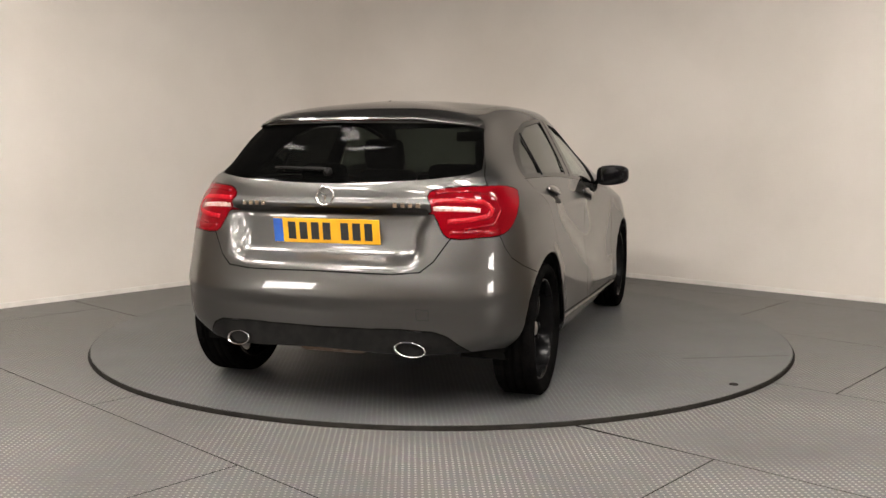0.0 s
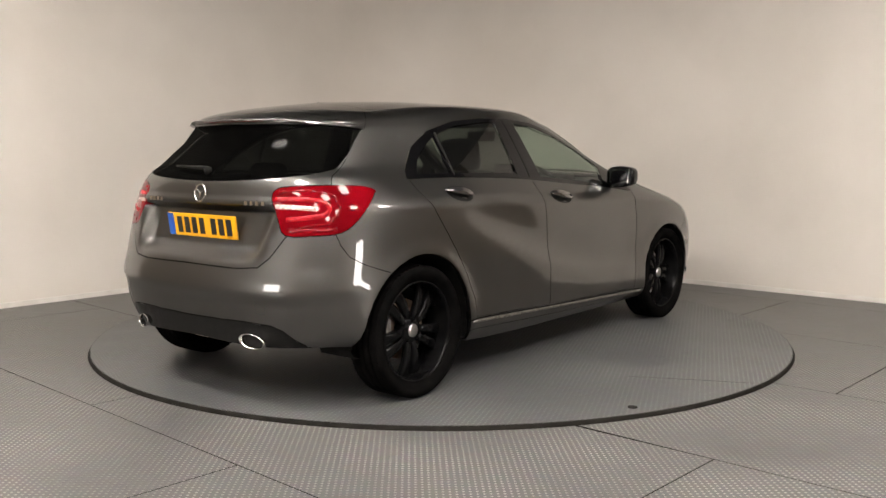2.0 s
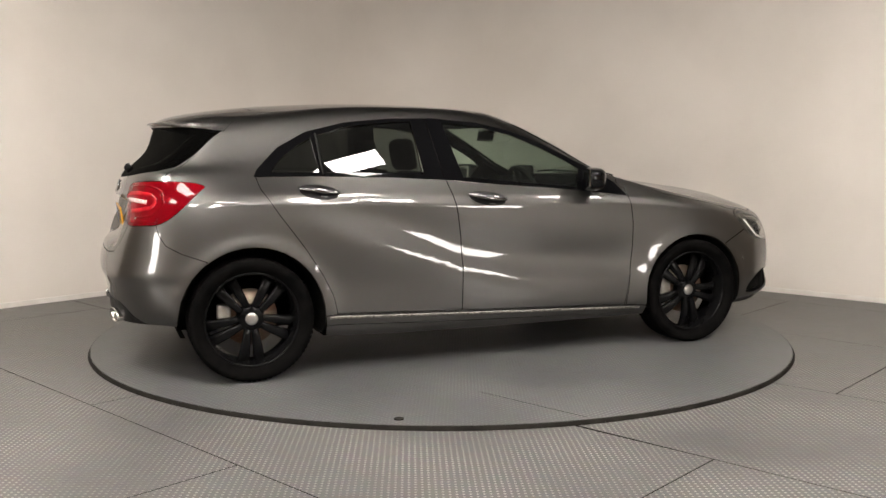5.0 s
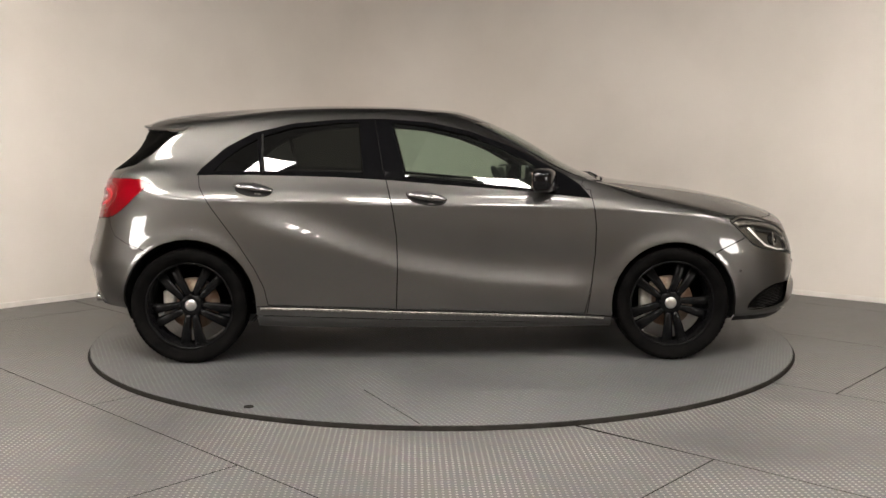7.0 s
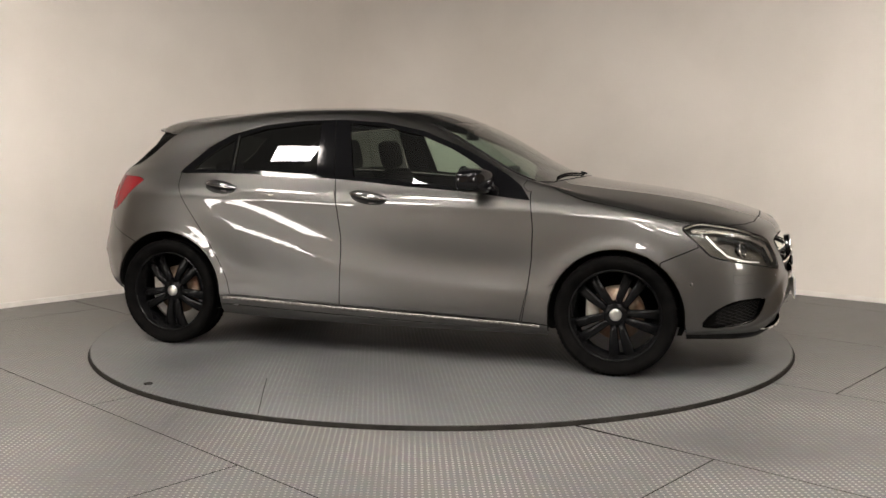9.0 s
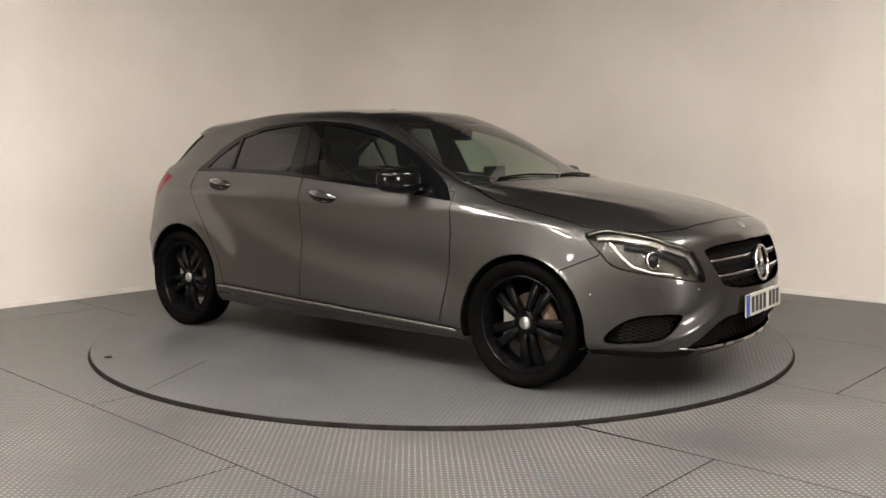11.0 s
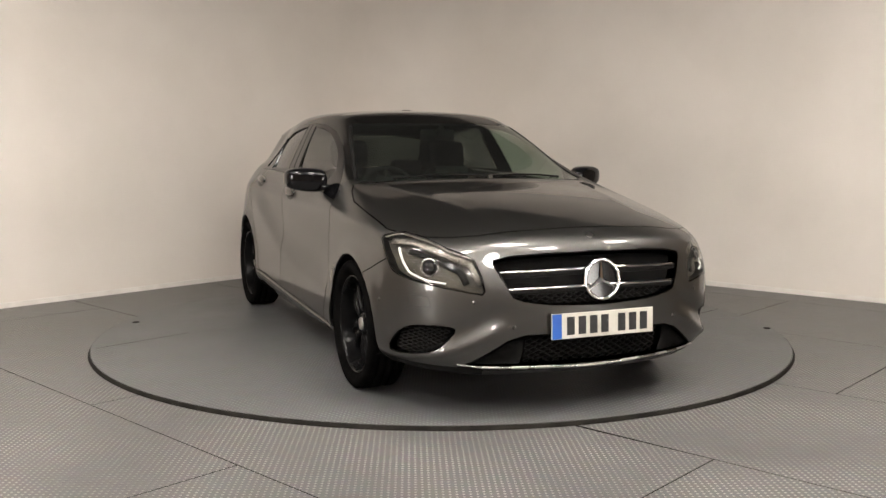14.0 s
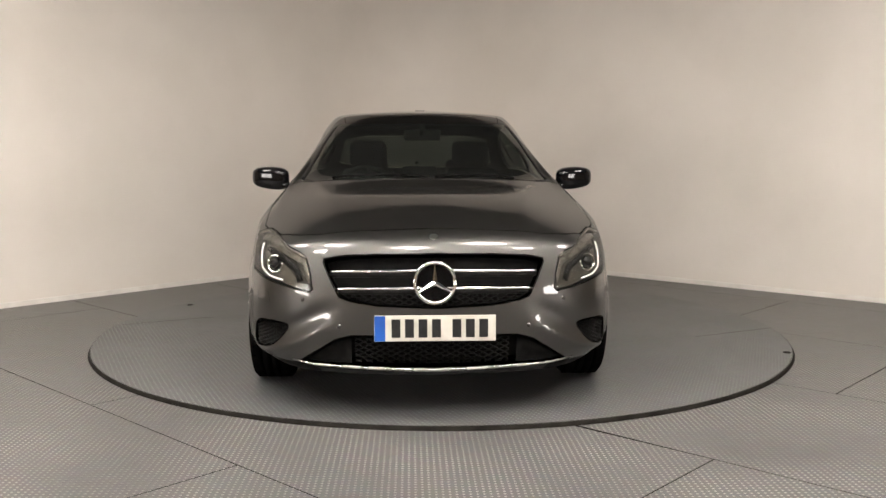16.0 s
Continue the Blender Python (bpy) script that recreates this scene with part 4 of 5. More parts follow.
def wheel(x, side, z, turn):
    """A wheel whose outer face looks outwards; side -1 is the car's right."""
    hub = new("wheel")
    hub.parent = car
    hub.matrix_basis = pose(x, side * .790, z, 0, 0, 0 if side < 0 else 180)
    tyre = lathe([(-.070, .244), (-.080, .252), (-.094, .272), (-.100, .290), (-.096, .304), (-.086, .3125), (-.070, .3165), (-.045, .3180), (-.044, .3110), (-.037, .3110), (-.036, .3185), (-.004, .3188), (-.003, .3115), (.005, .3115), (.006, .3188), (.036, .3185), (.037, .3110), (.044, .3110), (.045, .3180), (.070, .3160), (.096, .304), (.102, .285), (.085, .244)], 72)
    t = part("tyre", tyre, M_TYRE, hub, "black rubber tyre")
    # cross cuts of the tread
    bm = bmesh.new()
    for i in range(72):
        a = 2 * math.pi * i / 72
        for h in (-.078, .058):
            m = Matrix.Rotation(a, 4, "Y") @ Matrix.Translation((0, h + .010, .3138))
            bmesh.ops.create_cube(bm, size=1.0, matrix=m @ Matrix.Diagonal((.0165, .030, .0075, 1)))
    tagged(part("tread", bm, M_TYRE, hub, smooth=False), kind="stuff")
    rim = lathe([(-.073, .2445), (-.078, .240), (-.074, .2345), (-.060, .230), (-.030, .222), (.04, .214), (.085, .225), (.088, .243)], 72)
    part("rim", rim, M_RIM, hub, "gloss black alloy rim")
    for k in range(5):
        a = radians(turn) + 2 * math.pi * k / 5
        for m in (1, -1):
            bm = spoke_mesh(0)
            if m < 0:
                for v in bm.verts:
                    v.co.x = -v.co.x
                bmesh.ops.reverse_faces(bm, faces=bm.faces[:])
            bmesh.ops.transform(bm, matrix=Matrix.Rotation(a, 4, "Y"), verts=bm.verts[:])
            part("spoke", bm, M_RIM, hub)
    part("hub", lathe([(-.034, .0), (-.036, .036), (-.032, .058), (-.018, .070), (.02, .072)], 40), M_RIM, hub)
    part("hub_cap", lathe([(-.046, .0), (-.0455, .020), (-.043, .029), (-.039, .0325), (-.030, .033)], 32), M_SILVER, hub, "silver hub cap")
    for k in range(5):
        a = radians(turn + 36) + 2 * math.pi * k / 5
        bm = bmesh.new()
        bmesh.ops.create_cone(bm, cap_ends=True, segments=8, radius1=.0085, radius2=.0075, depth=.016, matrix=Matrix.Translation((.056 * math.sin(a), -.036, .056 * math.cos(a))) @ pose(0, 0, 0, 90, 0, 0))
        part("wheel_bolt", bm, M_RIM, hub, smooth=False)
    part("brake_disc", lathe([(.030, .06), (.030, .145), (.045, .147), (.045, .06)], 48), M_DISC, hub, "brown rusted brake disc")
    bm = bmesh.new()
    box(bm, -.165, .012, -.075, -.095, .060, .075, bevel=.012)
    part("brake_caliper", bm, M_CALIPER, hub)
    part("axle_end", lathe([(.05, .0), (.05, .10), (.10, .10)], 24), M_DARK, hub)
    return hub


wheel(-1.3495, -1, .3195, 0 + 180)
wheel(-1.3495, 1, .3195, 150)
wheel(1.3495, -1, .3195, 171)
wheel(1.3495, 1, .3195, 160)


# ---- lattices behind openings ----
def lattice(poly, ahead, depth, pitch, lo=-9, hi=9, rise=.55, r=.0032):
    """Crossed thin bars inside a polygon in y, z, a little behind the surface."""
    bm = bmesh.new()
    ys = [p[0] for p in poly]
    zs = [p[1] for p in poly]
    for sgn in (1, -1):
        k = -60
        while k < 120:
            pts = []
            y = min(ys)
            c = k * pitch
            while y < max(ys):
                z = c + sgn * rise * y + (min(zs) - .6)
                ok = in_polygon(poly, y, z) and lo < z < hi
                if ok:
                    co, _ = meet_end(abs(y), z, ahead)
                    pts.append((co.x - depth * (1 if ahead else -1), y, z))
                if (not ok or y + .02 >= max(ys)) and pts:
                    if len(pts) > 1:
                        tube(bm, [pts[0], pts[len(pts) // 2], pts[-1]] if len(pts) > 2 else pts, r, 4)
                    pts = []
                y += .012
            k += 1
    return bm


def full(poly):
    """A half polygon from the middle outwards, with its mirror image."""
    return [(max(y, 0), z) for y, z in poly] + [(-max(y, 0), z) for y, z in poly[::-1]]


GRILLE = [(-.1, .736), (.20, .732), (.40, .722), (.478, .706), (.482, .690), (.449, .618), (.412, .548), (.36, .530), (.25, .515), (-.1, .503)]
INTAKE = [(-.1, .388), (.36, .382), (.43, .362), (.517, .303), (.60, .246), (.50, .238), (.318, .236), (-.1, .229)]

# ---- radiator grille ----
grille = panel("grille", M_DARK, car, "black radiator grille with two bright bars", shift=-.055, lip=-.054, gap=.002)
part("grille_mesh", lattice(full(GRILLE), True, .030, .024, hi=.566), M_TRIM, grille, "black diamond mesh")
for zc in (.652, .578):
    for s in (1, -1):
        row = [meet_end(y, zc + .012 * (1 - y / .46)) for y in np.linspace(.05, .462 if zc > .6 else .432, 14)]
        if s < 0:
            row = [(mirrored(p), mirrored(n)) for p, n in row]
        up = [(p + Vector((0, 0, .004)), n) for p, n in row]
        part("louvre", ribbon([(p - n * .018 - Vector((0, 0, .010)), n) for p, n in row], .010, 0, .010), M_TRIM, grille, "gloss black louvre")
        part("bright_bar", ribbon(up, lambda f: .0062 - .0015 * f, -.010, .006), M_CHROME, grille, "chrome bar")


def emblem(parent, centre, r, tilt, bar):
    """A plain ring with three plain bars."""
    base = Matrix.Translation(centre) @ Matrix.Rotation(tilt, 4, "Y")
    bm = bmesh.new()
    tube(bm, [base @ Vector((0, r * math.cos(a), r * math.sin(a))) for a in np.linspace(0, 2 * math.pi, 40)[:-1]], bar, 8, closed=True)
    part("emblem_ring", bm, M_CHROME, parent, "chrome ring")
    bm = bmesh.new()
    for k in range(3):
        a = math.pi / 2 + 2 * math.pi * k / 3
        d, w = Vector((0, math.cos(a), math.sin(a))), Vector((0, -math.sin(a), math.cos(a)))
        tip, l, rr, top = d * r, w * r * .12 + d * .0, -w * r * .12, Vector((bar * .9, 0, 0))
        vs = [bm.verts.new(base @ q) for q in (tip, l, rr, top)]
        bm.faces.new((vs[0], vs[1], vs[3]))
        bm.faces.new((vs[0], vs[3], vs[2]))
        bm.faces.new((vs[0], vs[2], vs[1]))
    bmesh.ops.recalc_face_normals(bm, faces=bm.faces)
    part("emblem_bars", bm, M_CHROME, parent, "three chrome bars", smooth=False)


emblem(grille, (2.240, 0, .614), .086, radians(-8), .0085)
bm = bmesh.new()
bmesh.ops.create_cone(bm, cap_ends=True, segments=40, radius1=.083, radius2=.083, depth=.02, matrix=Matrix.Translation((2.223, 0, .614)) @ pose(0, 0, 0, 0, 90 - 8, 0))
part("emblem_plate", bm, M_GLOSS, grille, "gloss black disc", smooth=False)
bc, bn = meet_end(.002, .802)
bm = bmesh.new()
bmesh.ops.create_cone(bm, cap_ends=True, segments=24, radius1=.021, radius2=.019, depth=.004, matrix=Matrix.Translation((bc.x, 0, bc.z)) @ Vector((bn.x, 0, bn.z)).to_track_quat("Z", "Y").to_matrix().to_4x4())
part("bonnet_badge", bm, M_SILVER, car, "small round silver badge", smooth=False)

# ---- lower front ----
intake = panel("lower_intake", M_DARK, front_bumper, "black lower air intake", shift=-.05, lip=-.049, gap=.002)
part("intake_mesh", lattice(full([(-.1, .386), (.345, .378), (.345, .244), (-.1, .235)]), True, .028, .026), M_TRIM, intake, "black diamond mesh")
for s in (1, -1):
    blank = bmesh.new()
    rows = []
    for y in np.linspace(.36, .585, 8):
        top = np.interp(y, (.36, .43, .517, .60), (.380, .362, .303, .25)) - .004
        rows.append([blank.verts.new((meet_end(y, z)[0].x - .016, s * y, z)) for z in (.243, (.243 + top) / 2, max(top, .247))])
    for a, b in zip(rows, rows[1:]):
        for j in range(2):
            blank.faces.new((a[j], a[j + 1], b[j + 1], b[j]))
    bmesh.ops.solidify(blank, geom=blank.faces[:], thickness=.006)
    bmesh.ops.recalc_face_normals(blank, faces=blank.faces)
    part("intake_blank", blank, M_TRIM, intake, "black plastic blank")
panel("lip", M_TRIM, front_bumper, "black under edge", gap=0, lip=.006)
row = []
for y in np.linspace(-.625, .625, 37):
    a = abs(y)
    z = np.interp(a, (0, .32, .52, .625), (.222, .231, .238, .252))
    co, n = meet_end(a, z)
    row.append((co.x + .004, y, z))
part("bright_lip", tube(bmesh.new(), row, lambda f: .0085 * math.sin(math.pi * min(max(f, .02), .98)) ** .3, 8), M_SILVER, front_bumper, "bright silver lip")
for half, s in SIDES:
    vent = panel("side_intake", M_DARK, front_bumper, "black side vent with diamond mesh", halves=half, object_name="side_vent", shift=-.04, lip=-.039, gap=.002)
    pts = [(.828, .284), (.825, .358), (.789, .409), (.723, .421), (.641, .411), (.672, .350), (.712, .309), (.774, .287)]
    bm = lattice(pts, True, .018, .017, rise=.6, r=.0026)
    if s < 0:
        flip(bm)
    part("vent_mesh", bm, M_TRIM, vent, "black diamond mesh")
    # parking sensor dots and washer cover
    for y, z in ((.862, .502), (.573, .530), (.412, .421)):
        co, n = (meet(1.731, .502) if y > .8 else meet_end(y, z))
        if s < 0:
            co, n = mirrored(co), mirrored(n)
        bm = bmesh.new()
        bmesh.ops.create_cone(bm, cap_ends=True, segments=16, radius1=.0095, radius2=.0085, depth=.003, matrix=Matrix.Translation(co + n * .001) @ n.to_track_quat("Z", "Y").to_matrix().to_4x4())
        part("parking_sensor", bm, M_PAINT, front_bumper)
    square = [(1.93, .79, .548), (2.02, .735, .548), (2.03, .725, .505), (1.935, .79, .502), (1.93, .79, .548)]
    row = on_surface(square, 33)
    if s < 0:
        row = [(mirrored(p), mirrored(n)) for p, n in row]
    part("washer_cover_joint", ribbon(row, .0012, .0002, .0006), M_INK, front_bumper, "fine dark joint")

# ---- headlights ----
for half, s in SIDES:
    lamp_ = panel("headlight", M_BOWL, car, "clear headlight with a white light guide and round projector", halves=half, shift=-.045, lip=-.0445, gap=.0015)

    def sided(row):
        return row if s > 0 else [(mirrored(p), mirrored(n)) for p, n in row]

    part("light_guide", ribbon(sided(on_surface([(1.800, .805, .755), (1.825, .803, .720), (1.859, .801, .685), (1.908, .790, .643), (1.993, .741, .616), (2.060, .672, .606)], 22)), lambda f: .0062 - .0025 * f, -.020, .005), M_DRL, lamp_, "white light guide")
    part("upper_reflector", ribbon(sided(on_surface([(1.725, .807, .778), (1.846, .735, .790), (2.005, .655, .745), (2.088, .560, .690), (2.122, .535, .600)], 22)), lambda f: .015 + .012 * math.sin(math.pi * f), -.024, .004), M_REFL, lamp_, "silver reflector")
    part("upper_edge", ribbon(sided(on_surface([(1.690, .818, .785), (1.755, .757, .803), (1.900, .700, .781), (2.018, .645, .742), (2.086, .556, .702)], 22)), .006, -.007, .004), M_REFL, lamp_)
    part("bulb_shade", ribbon(sided(on_surface([(1.850, .765, .735), (1.985, .690, .705), (2.065, .600, .650), (2.09, .585, .60)], 16)), .014, -.030, .006), M_TRIM, lamp_)
    co, n = meet_end(.735, .680)
    co = co - n * .040
    if s < 0:
        co, n = mirrored(co), mirrored(n)
    d = (n + Vector((1.2, 0, 0))).normalized()
    frame_m = Matrix.Translation(co) @ d.to_track_quat("Z", "Y").to_matrix().to_4x4()
    bm = bmesh.new()
    bmesh.ops.create_uvsphere(bm, u_segments=24, v_segments=14, radius=.032, matrix=frame_m)
    part("projector_lens", bm, M_GLOSS, lamp_, "round glossy projector lens")
    bm = bmesh.new()
    tube(bm, [frame_m @ Vector((.037 * math.cos(a), .037 * math.sin(a), .012)) for a in np.linspace(0, 2 * math.pi, 30)[:-1]], .0048, 6, closed=True)
    part("projector_ring", bm, M_CHROME, lamp_, "chrome ring")
    panel("headlight", M_LENS, lamp_, "clear lens cover", halves=half, object_name="lens", gap=.0008, lip=0)

# ---- tail lights ----
for half, s in SIDES:
    tail = panel("tail_light", M_RED, car, "red tail light with a pale strip", halves=half, lip=.015, gap=.002)

    def sided(row):
        return row if s > 0 else [(mirrored(p), mirrored(n)) for p, n in row]

    part("reversing_strip", ribbon(sided(on_surface([(-1.911, .500, .926), (-1.885, .593, .926), (-1.835, .690, .918)], 12)), .0105, .0006, .0016), M_FROST, tail, "pale frosted strip")
    part("light_band", ribbon(sided(on_surface([(-1.905, .495, .958), (-1.852, .631, .960), (-1.808, .700, .953), (-1.793, .733, .925), (-1.815, .728, .893), (-1.876, .655, .880), (-1.914, .566, .872)], 26)), .0105, .0006, .0016), M_RED2, tail, "bright red light band")
    part("dark_band", ribbon(sided(on_surface([(-1.888, .505, .990), (-1.812, .659, .997), (-1.760, .728, .976), (-1.760, .765, .915), (-1.810, .745, .853), (-1.896, .639, .838)], 26)), .006, .0004, .001), M_REDDARK, tail)
    part("lower_band", ribbon(sided(on_surface([(-1.912, .575, .822), (-1.862, .700, .822), (-1.790, .772, .828)], 14)), .010, .0004, .001), M_REDDARK, tail)


# ---- number plates: the writing stands as plain bars ----
def number_plate(name, m, mat, label):
    base = part(name, boxed(-.004, -.26, -.0555, .004, .26, .0555, bevel=.002), mat, car, label, smooth=False)
    base.matrix_basis = m
    part("blue_band", boxed(.0035, -.2585, -.054, .0056, -.2125, .054), M_BLUE, base, smooth=False)
    y = -.186
    for k in range(7):
        if k == 4:
            y += .030
        part("character_bar", boxed(.0035, y, -.0395, .0056, y + .038, .0395), M_INK, base, smooth=False)
        y += .0575
    return base


number_plate("front_number_plate", pose(2.256, 0, .421, 0, -2, 0), M_WHITE, "white plate with a blue band and dark bars")
number_plate("rear_number_plate", pose(-1.934, 0, .818, 0, 8, 180), M_YELLOW, "yellow plate with a blue band and dark bars")

# ---- tail fittings ----
rc, rn = meet_end(.002, .975, False)
emblem(tailgate, (rc.x - .004, 0, .975), .040, radians(180 + 10), .0045)
for y0, k in ((.30, 4), (-.445, 4)):
    for i in range(k):
        co, n = meet_end(abs(y0 + i * .034), .938, False)
        y = y0 + i * .034
        part("badge_bar", boxed(co.x - .004, y, .929, co.x + .003, y + .019, .947), M_CHROME, tailgate, smooth=False)
# wiper
arm = []
for f in np.linspace(0, 1, 9):
    co, n = meet_end(.015 + .27 * f, 1.075 + .012 * f, False)
    arm.append(co + n * (.022 - .006 * f))
bm = tube(bmesh.new(), arm, lambda f: .0105 - .006 * f, 8)
wiper = part("rear_wiper", bm, M_TRIM, tailgate, "black rear wiper arm")
co, n = meet_end(.012, 1.072, False)
bm = bmesh.new()
bmesh.ops.create_uvsphere(bm, u_segments=16, v_segments=10, radius=.021, matrix=Matrix.Translation(co + n * .010))
part("pivot_cap", bm, M_TRIM, tailgate)
# brake light under the spoiler
row = [meet_end(abs(y), 1.318, False) for y in np.linspace(-.22, .22, 9)]
row = [(Vector((p.x, y, p.z)), Vector((n.x, 0, n.z)).normalized()) for (p, n), y in zip(row, np.linspace(-.22, .22, 9))]
part("high_brake_light", ribbon(row, .006, .001, .002), M_REDDARK, tailgate, "thin dark red brake light")
# spoiler lip
lip_rows = []
bm = bmesh.new()
for y in np.linspace(-.575, .575, 27):
    a = abs(y)
    co, n = meet_end(a, 1.322 - .03 * max(a - .35, 0) / .225, False)
    drop = co.z
    lip_rows.append([bm.verts.new(q) for q in ((co.x + .030, y, drop + .012), (co.x - .022, y, drop + .004), (co.x - .026, y, drop - .004), (co.x + .010, y, drop - .010))])
for a, b in zip(lip_rows, lip_rows[1:]):
    for j in range(4):
        bm.faces.new((a[j], a[(j + 1) % 4], b[(j + 1) % 4], b[j]))
bm.faces.new(lip_rows[0])
bm.faces.new(lip_rows[-1])
bmesh.ops.recalc_face_normals(bm, faces=bm.faces)
part("spoiler_lip", bm, M_PAINT, tailgate, smooth=False)
for s in (1, -1):
    bm = bmesh.new()
    rings = []
    for x, k in ((-1.900, .80), (-1.985, .96), (-1.994, 1.0), (-1.997, .94), (-1.985, .88), (-1.90, .80)):
        rings.append([bm.verts.new((x - .004 + .25 * s * .068 * k * math.cos(a), s * .422 + .068 * k * math.cos(a), .318 + .034 * k * math.sin(a) + .12 * (.06 * math.cos(a)) * -s)) for a in np.linspace(0, 2 * math.pi, 33)[:-1]])
    for a, b in zip(rings, rings[1:]):
        for j in range(32):
            bm.faces.new((a[j], a[(j + 1) % 32], b[(j + 1) % 32], b[j]))
    bmesh.ops.recalc_face_normals(bm, faces=bm.faces)
    tip = part("exhaust_tip", bm, M_CHROME, rear_bumper, "oval chrome exhaust tip")
    bm = bmesh.new()
    bm.faces.new([bm.verts.new((-1.925, s * .422 + .060 * math.cos(a), .318 + .029 * math.sin(a))) for a in np.linspace(0, 2 * math.pi, 25)[:-1]])
    part("exhaust_dark", bm, M_DARK, tip, smooth=False)
row = on_surface([(-2.028, .458, .490), (-2.007, .509, .490), (-2.007, .509, .444), (-2.028, .458, .444), (-2.028, .458, .490)], 29)
part("tow_cover_joint", ribbon([(mirrored(p), mirrored(n)) for p, n in row], .0013, .0002, .0006), M_INK, rear_bumper, "fine dark joint")
# silencer seen under the tail
bm = bmesh.new()
box(bm, -1.90, -.17, .255, -1.62, .17, .325, bevel=.03)
part("silencer", bm, M_DISC, car, "dull steel silencer under the tail")

# ---- mirrors and handles ----
for half, s in SIDES:
    door_f, door_r = doors[s]
    bm = bmesh.new()
    bmesh.ops.create_uvsphere(bm, u_segments=32, v_segments=20, radius=1.0)
    for v in bm.verts:
        p = v.co.copy()
        q = Vector([math.copysign(abs(c) ** .55, c) for c in p])
        q.x = q.x * (.084 if q.x > 0 else .034)
        taper = 1 - .16 * (q.y > 0) * q.y
        v.co = Vector((.585 + q.x - .035 * q.y, s * (.912 + q.y * .112), 1.014 + q.z * .068 * taper + .006 * q.y))
    bmesh.ops.recalc_face_normals(bm, faces=bm.faces)
    mirror = part("door_mirror", bm, M_GLOSS, door_f, "gloss black door mirror housing")
    bm = bmesh.new()
    bmesh.ops.create_cube(bm, size=1.0, matrix=Matrix.Translation((.556, s * .915, 1.022)) @ Matrix.Rotation(radians(s * 17), 4, "Z") @ Matrix.Diagonal((.008, .175, .090, 1)))
    bmesh.ops.bevel(bm, geom=bm.edges[:], offset=.0035, segments=2, affect="EDGES")
    part("mirror_glass", bm, M_CHROME, mirror, "mirror glass", smooth=False)
    row = [(Vector((.585 + .078 - .035 * u - .012 * abs(u) ** 3, s * (.912 + u * .100), 1.003)), Vector((1, 0, 0))) for u in np.linspace(-.8, .85, 10)]
    part("indicator_strip", ribbon(row if s > 0 else row[::-1], .0055, -.002, .003), M_BOWL, mirror)
    bm = bmesh.new()
    tube(bm, [(.690, s * .795, .972), (.660, s * .828, .972), (.622, s * .870, .975)], lambda f: .026 - .004 * f, 12)
    for v in bm.verts:
        v.co.z = .972 + (v.co.z - .972) * .62
    part("mirror_arm", bm, M_GLOSS, door_f)
    for door, x0, x1, z0, z1 in ((door_r, -1.097, -.882, .977, .953), (door_f, -.150, .077, .932, .903)):
        pts = []
        for f in np.linspace(0, 1, 15):
            co, n = meet(x0 + (x1 - x0) * f, z0 + (z1 - z0) * f)
            pts.append((co, n, f))
        bm = bmesh.new()
        rings = []
        for co, n, f in pts:
            w = math.sin(math.pi * min(max(f, .02), .98)) ** .45
            c = co + n * (.006 + .014 * w)
            up = Vector((0, 0, 1)) - n * n.z
            up.normalize()
            rings.append([bm.verts.new(c + up * .025 * w * math.cos(a) + n * .012 * w * math.sin(a)) for a in np.linspace(0, 2 * math.pi, 13)[:-1]])
        for a, b in zip(rings, rings[1:]):
            for j in range(12):
                bm.faces.new((a[j], a[(j + 1) % 12], b[(j + 1) % 12], b[j]))
        bm.faces.new(rings[0])
        bm.faces.new(rings[-1])
        bmesh.ops.recalc_face_normals(bm, faces=bm.faces)
        if s < 0:
            flip(bm)
        part("door_handle", bm, M_HANDLE, door, "grey door handle with a bright edge")
        row = []
        for co, n, f in pts[1:-1]:
            w = math.sin(math.pi * f) ** .6
            up = (Vector((0, 0, 1)) - n * n.z).normalized()
            row.append((co + up * .023 * w, n))
        strip = ribbon(row, .0022, .001, .012)
        if s < 0:
            flip(strip)
        part("handle_edge", strip, M_CHROME, door)
        # flat dark disc on the door, its colour giving the shade of the hollow
        shade_disc = bmesh.new()
        rim_ = []
        mid, mn = meet((x0 + x1) / 2, (z0 + z1) / 2 - .008)
        for a in np.linspace(0, 2 * math.pi, 29)[:-1]:
            co, n = meet((x0 + x1) / 2 + (x1 - x0) * .47 * math.cos(a), (z0 + z1) / 2 - .008 + (z1 - z0) * .47 * math.cos(a) + .034 * math.sin(a))
            rim_.append(shade_disc.verts.new(co + n * .0012))
        c = shade_disc.verts.new(mid + mn * .0012)
        for i in range(28):
            shade_disc.faces.new((rim_[i], rim_[(i + 1) % 28], c))
        bmesh.ops.recalc_face_normals(shade_disc, faces=shade_disc.faces)
        if s < 0:
            flip(shade_disc)
        part("handle_shade", shade_disc, M_TRIM, door, "flat dark disc for the shaded hollow behind the handle")
    # silvery strip that paints in the sill edge's highlight, and quarter-window bar
    row = [meet(x, .309 - .0345 * (x + .96)) for x in np.linspace(-.955, .955, 30)]
    strip = ribbon(row, .0075, .0005, .003)
    bar = ribbon([(p, n) for p, n in (meet(-.948 - .014 * f, 1.052 + .215 * f) for f in np.linspace(0, 1, 9))], .0065, .001, .003)
    post = [meet(-.395 - .022 * f, 1.045 + .300 * f) for f in np.linspace(0, 1, 9)]
    gap_ = ribbon(post, .002, .0006, .001)
